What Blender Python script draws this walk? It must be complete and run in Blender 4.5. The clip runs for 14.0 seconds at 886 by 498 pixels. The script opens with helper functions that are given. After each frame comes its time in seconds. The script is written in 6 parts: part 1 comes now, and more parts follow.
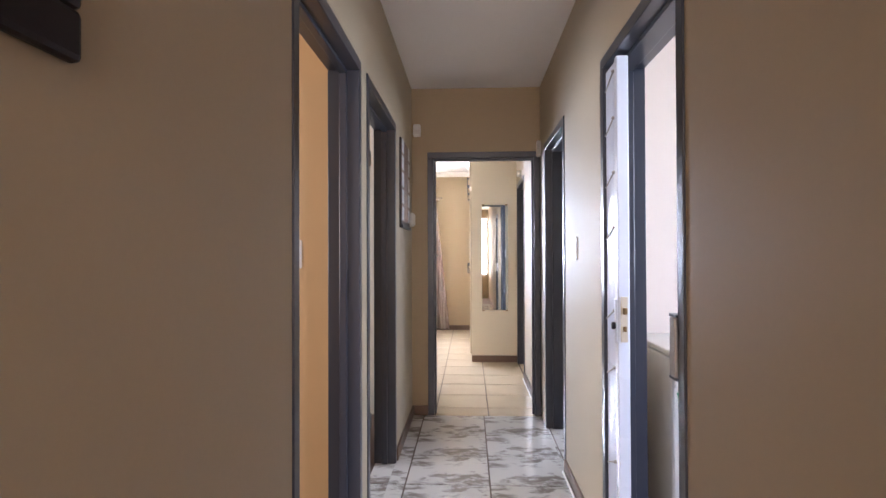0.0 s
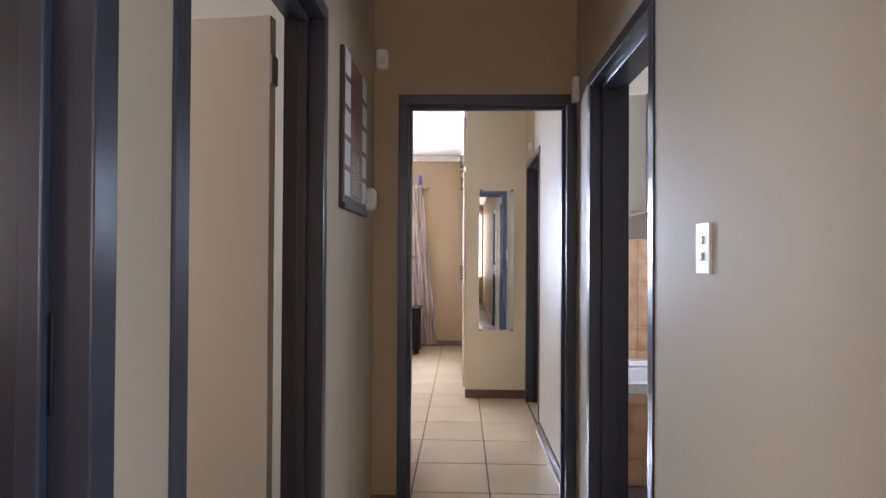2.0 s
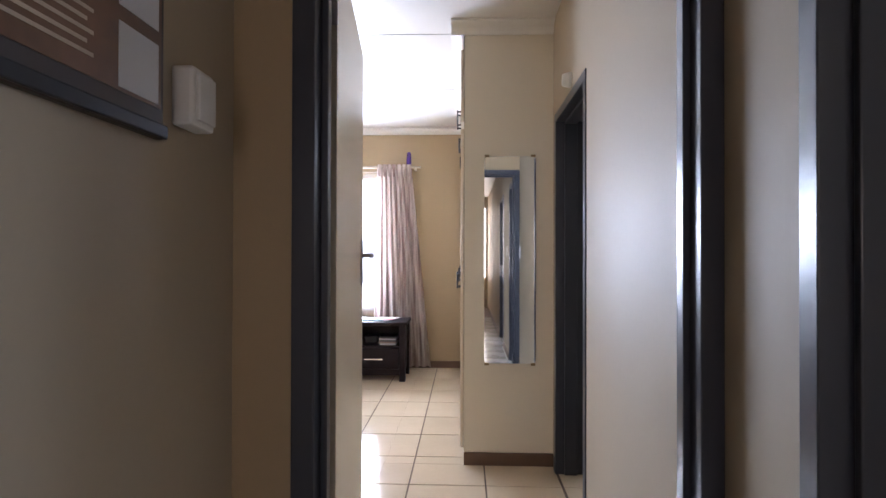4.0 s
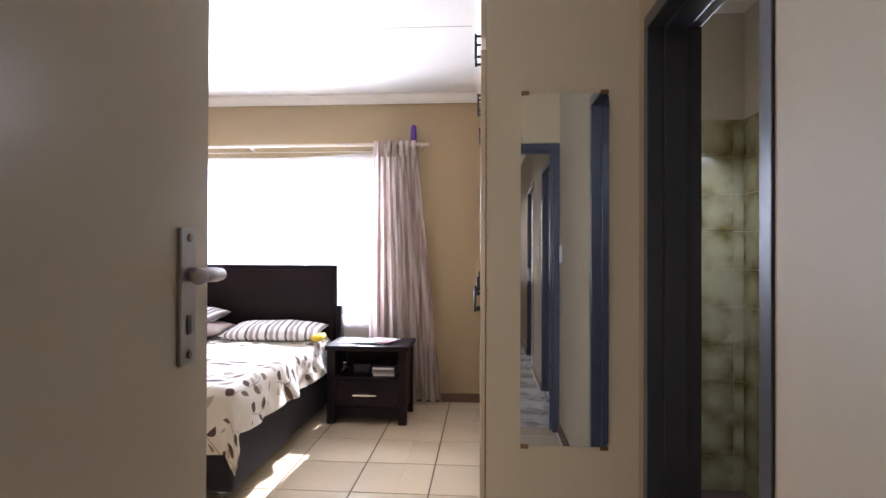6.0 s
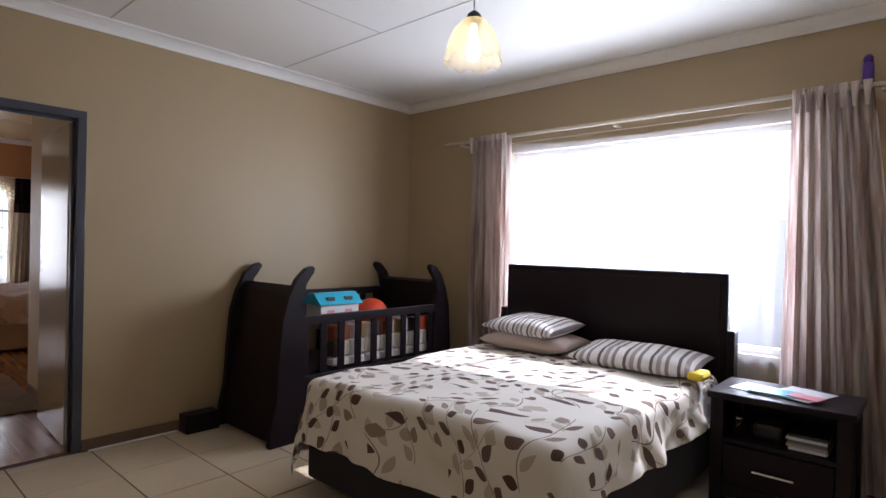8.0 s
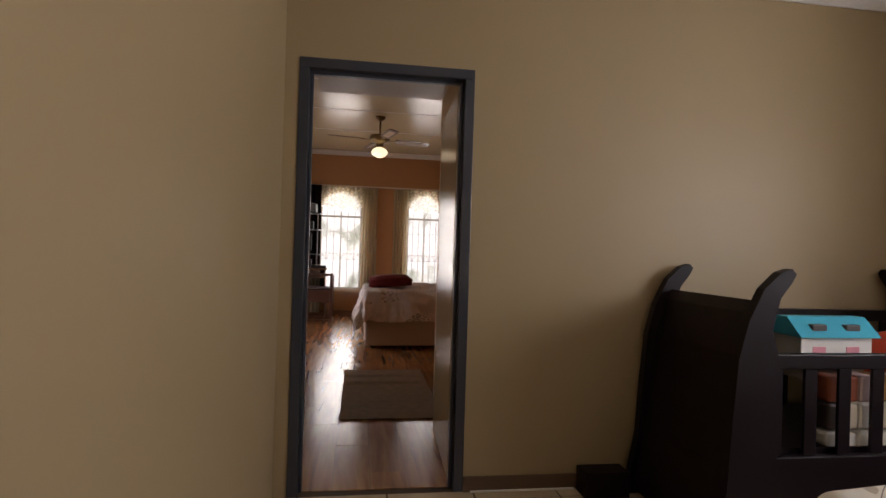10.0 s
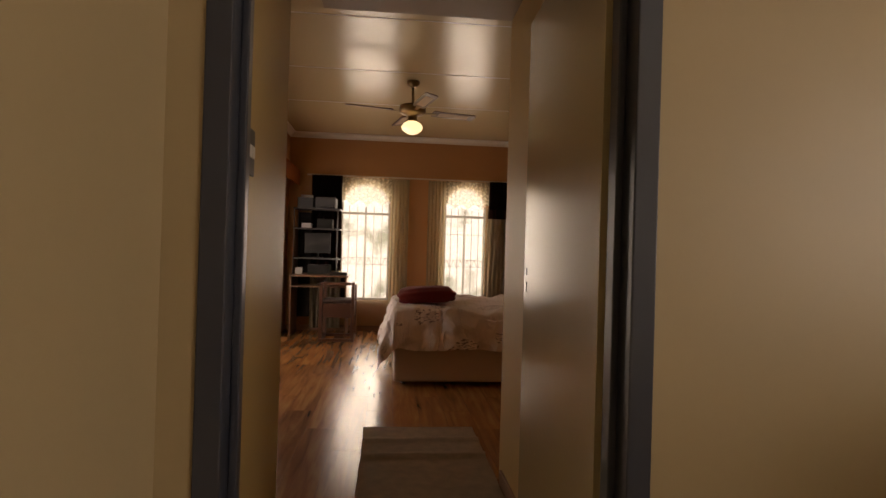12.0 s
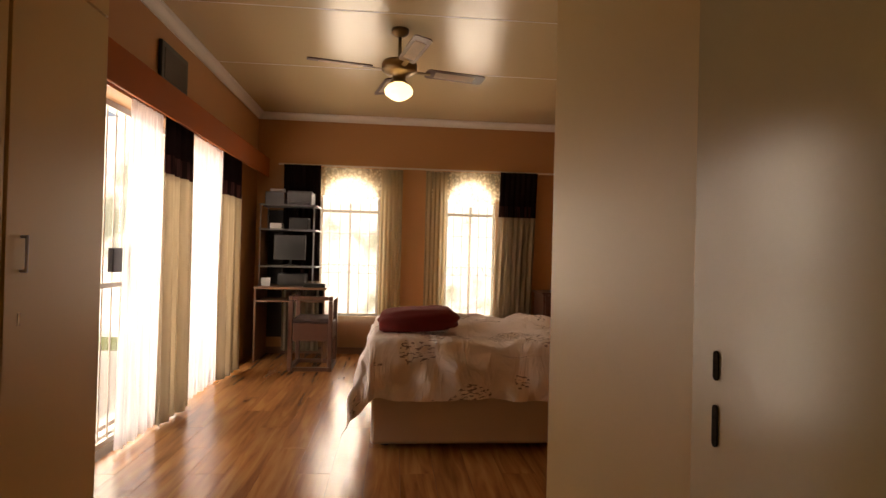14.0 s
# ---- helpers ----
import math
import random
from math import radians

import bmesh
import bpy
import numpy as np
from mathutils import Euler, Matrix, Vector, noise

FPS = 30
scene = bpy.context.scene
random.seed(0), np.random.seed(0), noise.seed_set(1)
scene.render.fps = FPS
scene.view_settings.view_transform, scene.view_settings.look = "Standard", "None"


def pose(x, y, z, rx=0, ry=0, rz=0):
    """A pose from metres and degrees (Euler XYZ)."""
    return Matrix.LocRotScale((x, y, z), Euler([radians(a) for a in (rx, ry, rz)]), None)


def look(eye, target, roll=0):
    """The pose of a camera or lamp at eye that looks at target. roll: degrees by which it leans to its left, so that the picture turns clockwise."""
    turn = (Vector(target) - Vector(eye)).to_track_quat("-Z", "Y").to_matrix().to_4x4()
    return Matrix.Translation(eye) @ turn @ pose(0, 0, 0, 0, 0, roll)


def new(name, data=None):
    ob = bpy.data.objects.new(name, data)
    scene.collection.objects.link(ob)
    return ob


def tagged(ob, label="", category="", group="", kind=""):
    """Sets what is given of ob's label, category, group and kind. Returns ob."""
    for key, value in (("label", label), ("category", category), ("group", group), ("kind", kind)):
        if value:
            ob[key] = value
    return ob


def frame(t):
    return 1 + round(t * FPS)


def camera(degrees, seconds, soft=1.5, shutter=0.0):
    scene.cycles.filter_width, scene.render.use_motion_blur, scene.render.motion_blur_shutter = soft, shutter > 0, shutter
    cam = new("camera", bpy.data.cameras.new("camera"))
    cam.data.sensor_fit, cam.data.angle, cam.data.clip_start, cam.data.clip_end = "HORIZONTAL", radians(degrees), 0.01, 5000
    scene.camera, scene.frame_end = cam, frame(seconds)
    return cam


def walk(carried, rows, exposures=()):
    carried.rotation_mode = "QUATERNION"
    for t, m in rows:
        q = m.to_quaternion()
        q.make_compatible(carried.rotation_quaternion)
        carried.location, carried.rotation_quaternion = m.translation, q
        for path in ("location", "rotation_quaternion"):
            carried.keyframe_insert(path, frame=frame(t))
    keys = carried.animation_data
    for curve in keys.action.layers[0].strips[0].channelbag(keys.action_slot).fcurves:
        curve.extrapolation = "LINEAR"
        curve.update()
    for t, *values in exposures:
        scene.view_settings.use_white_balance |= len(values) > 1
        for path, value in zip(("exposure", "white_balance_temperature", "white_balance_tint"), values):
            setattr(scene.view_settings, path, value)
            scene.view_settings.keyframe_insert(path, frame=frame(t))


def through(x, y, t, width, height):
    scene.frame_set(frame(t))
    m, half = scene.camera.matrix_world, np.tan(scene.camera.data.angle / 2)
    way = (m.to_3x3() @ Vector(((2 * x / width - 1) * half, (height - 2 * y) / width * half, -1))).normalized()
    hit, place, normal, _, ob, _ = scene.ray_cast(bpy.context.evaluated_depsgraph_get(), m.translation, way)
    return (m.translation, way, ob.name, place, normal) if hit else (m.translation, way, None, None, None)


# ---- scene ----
cam = camera(77.0, 14.0)
PATH = [
    (0, pose(-0.045, 0.113, 1.260, 90.60, 0.21, 2.73)),
    (0.5, pose(-0.042, 0.529, 1.259, 90.60, 0.05, 2.62)),
    (1, pose(-0.038, 0.924, 1.249, 90.54, -0.42, 2.63)),
    (1.5, pose(-0.074, 1.301, 1.273, 90.47, -0.21, 2.27)),
    (2, pose(-0.057, 1.726, 1.273, 90.55, -0.33, 1.91)),
    (2.5, pose(-0.036, 2.142, 1.267, 90.37, -0.38, 1.91)),
    (3, pose(-0.014, 2.556, 1.260, 90.60, -0.50, 2.10)),
    (3.2, pose(-0.013, 2.714, 1.257, 90.44, -0.31, 2.09)),
    (5.5, pose(-0.015, 4.433, 1.283, 90.40, -0.23, 2.87)),
    (6, pose(-0.026, 4.71, 1.283, 90.36, -0.20, 4.28)),
    (6.5, pose(-0.081, 4.963, 1.283, 90.31, -0.18, 8.80)),
    (7, pose(-0.120, 5.233, 1.304, 90.00, -0.67, 17.99)),
    (7.5, pose(-0.182, 5.481, 1.277, 90.17, -1.12, 28.06)),
    (8, pose(-0.308, 5.712, 1.300, 89.74, -1.24, 42.07)),
    (8.5, pose(-0.461, 5.957, 1.280, 89.62, -1.45, 56.17)),
    (9, pose(-0.684, 6.099, 1.257, 89.41, -1.80, 68.08)),
    (9.2, pose(-0.849, 6.134, 1.230, 89.56, -2.09, 72.23)),
    (11.3, pose(-2.574, 6.266, 1.166, 90.16, -1.68, 84.56)),
    (11.5, pose(-2.756, 6.262, 1.174, 90.20, -2.03, 84.39)),
    (12, pose(-3.171, 6.258, 1.187, 90.30, -1.68, 84.45)),
    (12.5, pose(-3.586, 6.258, 1.208, 90.40, -1.68, 84.58)),
    (13, pose(-3.922, 6.329, 1.198, 90.50, -1.70, 84.42)),
    (13.5, pose(-4.277, 6.407, 1.196, 90.66, -1.52, 84.65)),
    (14, pose(-4.601, 6.446, 1.222, 90.58, -1.46, 84.97)),
]
walk(cam, PATH, exposures=[(0, 3.2, 5450, 18), (1.5, 2.62, 5400, 18), (3.0, 2.5, 5300, 18), (5.5, 1.85, 5500, 20), (6.5, 1.7, 5600, 18), (7.5, 0.88, 5600, 17), (8.3, 0.38, 5700, 18), (9.0, 0.2, 5850, 19), (9.2, 0.2, 5950, 19), (11.3, 0.14, 8200, 20), (12.5, 0.2, 8800, 21), (14.0, 0.86, 8900, 20)])
scene.cycles.max_bounces = 10

# ---- world, lamps ----
world = bpy.data.worlds.new("sky")
scene.world = world
world.use_nodes = True
wn = world.node_tree
sky = wn.nodes.new("ShaderNodeTexSky")
sky.sky_type, sky.sun_disc = "NISHITA", False
sky.sun_elevation, sky.sun_rotation = radians(43), radians(4)
wn.nodes["Background"].inputs[1].default_value = 0.10
wn.links.new(sky.outputs[0], wn.nodes["Background"].inputs[0])

sun = new("sun", bpy.data.lights.new("sun", "SUN"))
sun.data.energy, sun.data.angle, sun.data.color = 5.0, radians(0.5), (1.0, 0.96, 0.92)
sun.matrix_world = look((-1.0, 16.0, 7.6), (-1.6, 8.0, 0.0))


def window_and_fill_lamp(at, to, wide, high, watts, colour=(0.93, 0.97, 1.0)):
    """Daylight through a window's opening; also serves the added fill lamps."""
    lamp = new("window_and_fill_light", bpy.data.lights.new("window_and_fill_light", "AREA"))
    lamp.data.shape, lamp.data.size, lamp.data.size_y = "RECTANGLE", wide, high
    lamp.data.energy, lamp.data.color = watts, colour
    lamp.matrix_world = look(at, to)
    return lamp


window_and_fill_lamp((-1.98, 9.74, 1.45), (-1.98, 8.0, 1.40), 2.0, 1.35, 81.0)
window_and_fill_lamp((-11.72, 5.905, 1.30), (-9.0, 5.905, 1.25), 0.70, 1.65, 19, (1.0, 0.98, 0.92))
window_and_fill_lamp((-11.72, 7.375, 1.30), (-9.0, 7.375, 1.25), 0.61, 1.65, 17, (1.0, 0.98, 0.92))
window_and_fill_lamp((-9.10, 4.42, 1.08), (-9.10, 6.0, 1.0), 2.6, 2.0, 50, (1.0, 0.99, 0.95))
window_and_fill_lamp((2.55, 4.80, 1.65), (1.5, 4.8, 1.6), 0.95, 0.7, 7.8)
# this laundry window is unseen, added to light the room
window_and_fill_lamp((2.55, 1.30, 1.60), (1.5, 1.9, 1.5), 1.1, 1.0, 7.0)
# added fill inside the ensuite, its source unseen
window_and_fill_lamp((1.30, 7.2, 1.9), (0.9, 7.0, 1.1), 0.55, 0.5, 3.2)
# added fills for unseen sources in the two west rooms
window_and_fill_lamp((-2.9, 1.0, 1.5), (-1.0, 1.6, 1.4), 1.2, 1.2, 7.0, (1.0, 0.86, 0.68))
window_and_fill_lamp((-2.9, 3.1, 1.5), (-1.0, 3.1, 1.4), 1.0, 1.2, 5.5)
# added warm fill at the corridor's unseen end behind the start
window_and_fill_lamp((0.0, -2.9, 1.5), (0.0, 0.0, 1.3), 0.9, 1.6, 7.5, (1.0, 0.80, 0.60))


# ---- materials ----
def shader(name, base, rough=0.5, metal=0.0, bump=0.0, scale=8.0, vary=0.10, fine=120.0, coat=0.0, per_object=0.0, spec=0.5):
    """Principled material with stains at two scales and fine relief."""
    m = bpy.data.materials.new(name)
    m.use_nodes = True
    n, l = m.node_tree.nodes, m.node_tree.links
    b = n["Principled BSDF"]
    tc = n.new("ShaderNodeTexCoord")
    a = n.new("ShaderNodeTexNoise"); a.inputs["Scale"].default_value = scale * 0.25; a.inputs["Detail"].default_value = 4
    c = n.new("ShaderNodeTexNoise"); c.inputs["Scale"].default_value = fine; c.inputs["Detail"].default_value = 3
    l.new(tc.outputs["Object"], a.inputs["Vector"]); l.new(tc.outputs["Object"], c.inputs["Vector"])
    mix = n.new("ShaderNodeMix"); mix.data_type = "RGBA"
    mix.inputs[6].default_value = (*[v * (1 - vary) for v in base], 1)
    mix.inputs[7].default_value = (*[min(1, v * (1 + vary)) for v in base], 1)
    add = n.new("ShaderNodeMath"); add.operation = "MULTIPLY_ADD"; add.inputs[1].default_value = 0.3
    l.new(c.outputs[0], add.inputs[0]); l.new(a.outputs[0], add.inputs[2])
    sub = n.new("ShaderNodeMath"); sub.operation = "SUBTRACT"; sub.inputs[1].default_value = 0.15; sub.use_clamp = True
    l.new(add.outputs[0], sub.inputs[0]); l.new(sub.outputs[0], mix.inputs[0])
    out = mix.outputs[2]
    if per_object:
        info = n.new("ShaderNodeObjectInfo")
        hs = n.new("ShaderNodeHueSaturation")
        mr = n.new("ShaderNodeMapRange"); mr.inputs[3].default_value = 1 - per_object; mr.inputs[4].default_value = 1 + per_object
        l.new(info.outputs["Random"], mr.inputs[0]); l.new(mr.outputs[0], hs.inputs["Value"]); l.new(out, hs.inputs["Color"])
        out = hs.outputs[0]
    l.new(out, b.inputs["Base Color"])
    rr = n.new("ShaderNodeMapRange"); rr.inputs[3].default_value = max(0.02, rough * 0.85); rr.inputs[4].default_value = min(1, rough * 1.15)
    l.new(a.outputs[0], rr.inputs[0]); l.new(rr.outputs[0], b.inputs["Roughness"])
    b.inputs["Metallic"].default_value = metal
    b.inputs["Coat Weight"].default_value = coat
    b.inputs["Coat Roughness"].default_value = 0.12
    b.inputs["Specular IOR Level"].default_value = spec
    if bump:
        bp = n.new("ShaderNodeBump"); bp.inputs["Strength"].default_value = bump; bp.inputs["Distance"].default_value = 0.004
        l.new(add.outputs[0], bp.inputs["Height"]); l.new(bp.outputs[0], b.inputs["Normal"])
    m["out"] = 0
    return m


def bsdf(m):
    return m.node_tree.nodes["Principled BSDF"]


wall_paint = shader("wall_paint", (0.46, 0.385, 0.272), 0.58, bump=0.10, scale=3, vary=0.07, fine=60, spec=0.35)
# also darkens the corridor's end wall in place of its shade
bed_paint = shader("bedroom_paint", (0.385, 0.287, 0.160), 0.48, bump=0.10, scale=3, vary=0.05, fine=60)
cream_paint = shader("cream_paint", (0.62, 0.55, 0.44), 0.45, bump=0.08, scale=3, vary=0.04, fine=60)
orange_paint = shader("orange_paint", (0.60, 0.40, 0.20), 0.5, bump=0.10, scale=3, vary=0.05, fine=60)
tan_paint = shader("tan_paint", (0.47, 0.235, 0.095), 0.5, bump=0.10, scale=3, vary=0.05, fine=60)
lobby_paint = shader("lobby_paint", (0.54, 0.36, 0.135), 0.42, bump=0.06, scale=3, vary=0.05, fine=60)
white_paint = shader("white_paint", (0.78, 0.75, 0.70), 0.5, bump=0.05, scale=2, vary=0.03)
ceiling_paint = shader("ceiling_paint", (0.88, 0.86, 0.86), 0.4, bump=0.03, scale=2, vary=0.02)
pink_white = shader("laundry_paint", (0.72, 0.61, 0.535), 0.5, bump=0.05, scale=2, vary=0.03)
gloss_ceiling = shader("gloss_ceiling_paint", (0.60, 0.48, 0.29), 0.24, bump=0.03, scale=2, vary=0.03, coat=0.0, spec=0.42)
frame_paint = shader("frame_paint", (0.042, 0.045, 0.060), 0.3, bump=0.04, scale=6, vary=0.12, coat=0.08)
skirt_paint = shader("skirting_wood", (0.13, 0.075, 0.045), 0.4, bump=0.05, scale=12, vary=0.2)
far_door_paint = shader("far_door_gloss_paint", (0.47, 0.385, 0.225), 0.2, bump=0.05, scale=3, vary=0.06, coat=0.05, spec=0.4)
rough_dark = shader("splintered_hole_shade", (0.02, 0.012, 0.008), 0.95, bump=0.6, scale=60, vary=0.5, spec=0.1)
# paler than the doors' paint, to put the end panel's light into its colour
lit_cupboard_paint = shader("lit_cupboard_paint", (0.76, 0.69, 0.56), 0.4, bump=0.03, scale=3, vary=0.04)
door_paint = shader("door_paint", (0.60, 0.52, 0.39), 0.26, bump=0.0, scale=4, vary=0.04)
grout = shader("grout", (0.10, 0.065, 0.045), 0.85, bump=0.3, scale=20, vary=0.2)
tile_beige = shader("beige_tile", (0.61, 0.495, 0.345), 0.12, bump=0.02, scale=9, vary=0.13, fine=30, per_object=0.04)
chrome = shader("chrome", (0.75, 0.75, 0.75), 0.18, 1.0, vary=0.03)
rod_grey = shader("grey_tube", (0.22, 0.21, 0.22), 0.4, 0.5, vary=0.08)
steel = shader("brushed_steel", (0.42, 0.40, 0.39), 0.38, 1.0, bump=0.03, vary=0.08)
brass = shader("aged_brass", (0.27, 0.185, 0.095), 0.36, 1.0, vary=0.15)
black_metal = shader("black_metal", (0.03, 0.03, 0.035), 0.4, 0.6, vary=0.1)
plastic_white = shader("white_plastic", (0.78, 0.76, 0.72), 0.35, vary=0.02)
plastic_black = shader("black_plastic", (0.02, 0.02, 0.022), 0.35, vary=0.1)
plastic_grey = shader("grey_plastic", (0.11, 0.11, 0.12), 0.4, vary=0.08)
dark_wood = shader("dark_stained_wood", (0.011, 0.006, 0.008), 0.40, bump=0.05, scale=10, vary=0.35, spec=0.2)
brown_wood = shader("brown_wood", (0.095, 0.037, 0.023), 0.35, bump=0.06, scale=14, vary=0.3)
desk_wood = shader("desk_laminate", (0.20, 0.10, 0.052), 0.4, bump=0.04, scale=14, vary=0.2)
divan_fabric = shader("dark_divan_fabric", (0.022, 0.018, 0.025), 0.9, bump=0.3, scale=20, vary=0.2, fine=400)
base_fabric = shader("cream_base_fabric", (0.64, 0.55, 0.48), 0.9, bump=0.3, scale=10, vary=0.06, fine=300)
maroon_cloth = shader("maroon_fleece", (0.16, 0.012, 0.012), 0.95, bump=0.5, scale=20, vary=0.25, fine=300)
ceramic = shader("white_enamel", (0.82, 0.81, 0.78), 0.12, vary=0.02)
machine_white = shader("washer_enamel", (0.70, 0.66, 0.62), 0.3, vary=0.02)
green_ink = shader("green_label", (0.02, 0.22, 0.11), 0.45, vary=0.05)
red_plastic = shader("red_plastic", (0.65, 0.06, 0.02), 0.35, vary=0.05)
cyan_plastic = shader("cyan_plastic", (0.05, 0.42, 0.58), 0.4, vary=0.05)
pink_plastic = shader("pink_plastic", (0.75, 0.30, 0.36), 0.4, vary=0.05)
purple_plastic = shader("purple_plastic", (0.09, 0.03, 0.25), 0.35, vary=0.05)
yellow_cloth = shader("yellow_cloth", (0.75, 0.55, 0.03), 0.8, vary=0.05)
paper = shader("paper", (0.70, 0.70, 0.72), 0.6, vary=0.04)
jute = shader("woven_jute", (0.60, 0.48, 0.36), 0.95, bump=1.0, scale=60, vary=0.3, fine=260)
kerb_tile = shader("white_tile", (0.7, 0.7, 0.66), 0.2, vary=0.03)
ink_dark = shader("dark_ink", (0.05, 0.035, 0.03), 0.5, vary=0.2)
photo_brown = shader("poster_print", (0.16, 0.075, 0.035), 0.35, scale=30, vary=0.8, fine=40)


def emitter(name, colour, strength):
    m = bpy.data.materials.new(name)
    m.use_nodes = True
    b = bsdf(m)
    b.inputs["Base Color"].default_value = (0.9, 0.88, 0.82, 1)
    b.inputs["Emission Color"].default_value = (*colour, 1)
    b.inputs["Emission Strength"].default_value = strength
    return m


bulb_glow = emitter("lit_bulb", (1.0, 0.80, 0.45), 14.0)
globe_glow = emitter("lit_globe", (1.0, 0.86, 0.55), 1.1)


def glass_material(name, tint=(1, 1, 1), rough=0.0):
    m = bpy.data.materials.new(name)
    m.use_nodes = True
    n, l = m.node_tree.nodes, m.node_tree.links
    out = n["Material Output"]
    t = n.new("ShaderNodeBsdfTransparent"); t.inputs[0].default_value = (*tint, 1)
    g = n.new("ShaderNodeBsdfGlossy"); g.inputs["Roughness"].default_value = rough
    lw = n.new("ShaderNodeLayerWeight"); lw.inputs[0].default_value = 0.5
    pw = n.new("ShaderNodeMath"); pw.operation = "POWER"; pw.inputs[1].default_value = 5.0
    l.new(lw.outputs["Facing"], pw.inputs[0])
    f = n.new("ShaderNodeMath"); f.operation = "MULTIPLY_ADD"; f.inputs[1].default_value = 0.9; f.inputs[2].default_value = 0.04
    l.new(pw.outputs[0], f.inputs[0])
    mx = n.new("ShaderNodeMixShader")
    l.new(f.outputs[0], mx.inputs[0]); l.new(t.outputs[0], mx.inputs[1]); l.new(g.outputs[0], mx.inputs[2])
    l.new(mx.outputs[0], out.inputs[0])
    return m


pane_glass = glass_material("window_glass")
shade_glass = glass_material("shade_glass", (0.95, 0.86, 0.58), 0.1)

mirror_glass = shader("mirror", (0.80, 0.83, 0.83), 0.02, 1.0, vary=0.01)
bsdf(mirror_glass).inputs["Specular IOR Level"].default_value = 0.5


def cloth(name, base, through=0.3, clear=0.0, stripes=None, bump=0.3):
    """Thin cloth: diffuse, translucent and, for nets, open weave."""
    m = bpy.data.materials.new(name)
    m.use_nodes = True
    n, l = m.node_tree.nodes, m.node_tree.links
    out = n["Material Output"]
    d = n.new("ShaderNodeBsdfDiffuse"); tr = n.new("ShaderNodeBsdfTranslucent"); tp = n.new("ShaderNodeBsdfTransparent")
    tc = n.new("ShaderNodeTexCoord")
    no = n.new("ShaderNodeTexNoise"); no.inputs["Scale"].default_value = 25
    mp = n.new("ShaderNodeMapping"); mp.inputs["Scale"].default_value = (1, 1, 0.06)
    l.new(tc.outputs["Object"], mp.inputs[0]); l.new(mp.outputs[0], no.inputs["Vector"])
    ramp = n.new("ShaderNodeValToRGB")
    cols = stripes or [(0.35, [v * 0.88 for v in base]), (0.65, base)]
    ramp.color_ramp.elements[0].position, ramp.color_ramp.elements[0].color = cols[0][0], (*cols[0][1], 1)
    ramp.color_ramp.elements[1].position, ramp.color_ramp.elements[1].color = cols[1][0], (*cols[1][1], 1)
    l.new(no.outputs[0], ramp.inputs[0])
    for s in (d, tr):
        l.new(ramp.outputs[0], s.inputs[0])
    a = n.new("ShaderNodeMixShader"); a.inputs[0].default_value = through
    l.new(d.outputs[0], a.inputs[1]); l.new(tr.outputs[0], a.inputs[2])
    b = n.new("ShaderNodeMixShader"); b.inputs[0].default_value = clear
    l.new(a.outputs[0], b.inputs[1]); l.new(tp.outputs[0], b.inputs[2])
    l.new(b.outputs[0], out.inputs[0])
    return m


def lace(name, base):
    """Net with a denser floral weave: open ground between leafy patches."""
    m = cloth(name, base, 0.5, 0.3)
    n, l = m.node_tree.nodes, m.node_tree.links
    tc = n.new("ShaderNodeTexCoord")
    v = n.new("ShaderNodeTexVoronoi"); v.inputs["Scale"].default_value = 26; v.feature = "SMOOTH_F1"
    w = n.new("ShaderNodeTexNoise"); w.inputs["Scale"].default_value = 38
    l.new(tc.outputs["Object"], v.inputs["Vector"]); l.new(tc.outputs["Object"], w.inputs["Vector"])
    mu = n.new("ShaderNodeMath"); mu.operation = "MULTIPLY_ADD"; mu.inputs[1].default_value = 0.7
    l.new(w.outputs[0], mu.inputs[0]); l.new(v.outputs["Distance"], mu.inputs[2])
    mr = n.new("ShaderNodeMapRange"); mr.inputs[1].default_value = 0.62; mr.inputs[2].default_value = 0.80
    mr.inputs[3].default_value = 0.30; mr.inputs[4].default_value = 0.62
    l.new(mu.outputs[0], mr.inputs[0])
    last = n["Material Output"].inputs[0].links[0].from_node
    l.new(mr.outputs[0], last.inputs[0])
    return m


curtain_cloth = cloth("striped_curtain_cloth", (0.5, 0.4, 0.36), 0.38, 0.0, [(0.40, (0.54, 0.41, 0.365)), (0.56, (0.80, 0.72, 0.665))])
net_cloth = cloth("net_cloth", (0.85, 0.86, 0.92), 0.55, 0.79)
lace_cloth = lace("lace_cloth", (0.76, 0.69, 0.50))
cream_curtain = cloth("cream_curtain_cloth", (0.50, 0.415, 0.30), 0.3, 0.0)
tail_cloth = cloth("sheer_tail_cloth", (0.78, 0.68, 0.46), 0.5, 0.52)
thick_net = cloth("gathered_net_cloth", (0.86, 0.85, 0.90), 0.6, 0.42)
net_cream = cloth("cream_net_cloth", (0.80, 0.77, 0.66), 0.5, 0.76)
lobby_ceiling = shader("lobby_ceiling_paint", (0.36, 0.25, 0.14), 0.5, vary=0.04)
dark_curtain = cloth("dark_curtain_cloth", (0.028, 0.017, 0.018), 0.05, 0.0)
band_cloth = cloth("patterned_band_cloth", (0.10, 0.05, 0.045), 0.1, 0.0, [(0.45, (0.03, 0.018, 0.018)), (0.6, (0.11, 0.05, 0.045))])


def nodes_of(m):
    return m.node_tree.nodes, m.node_tree.links


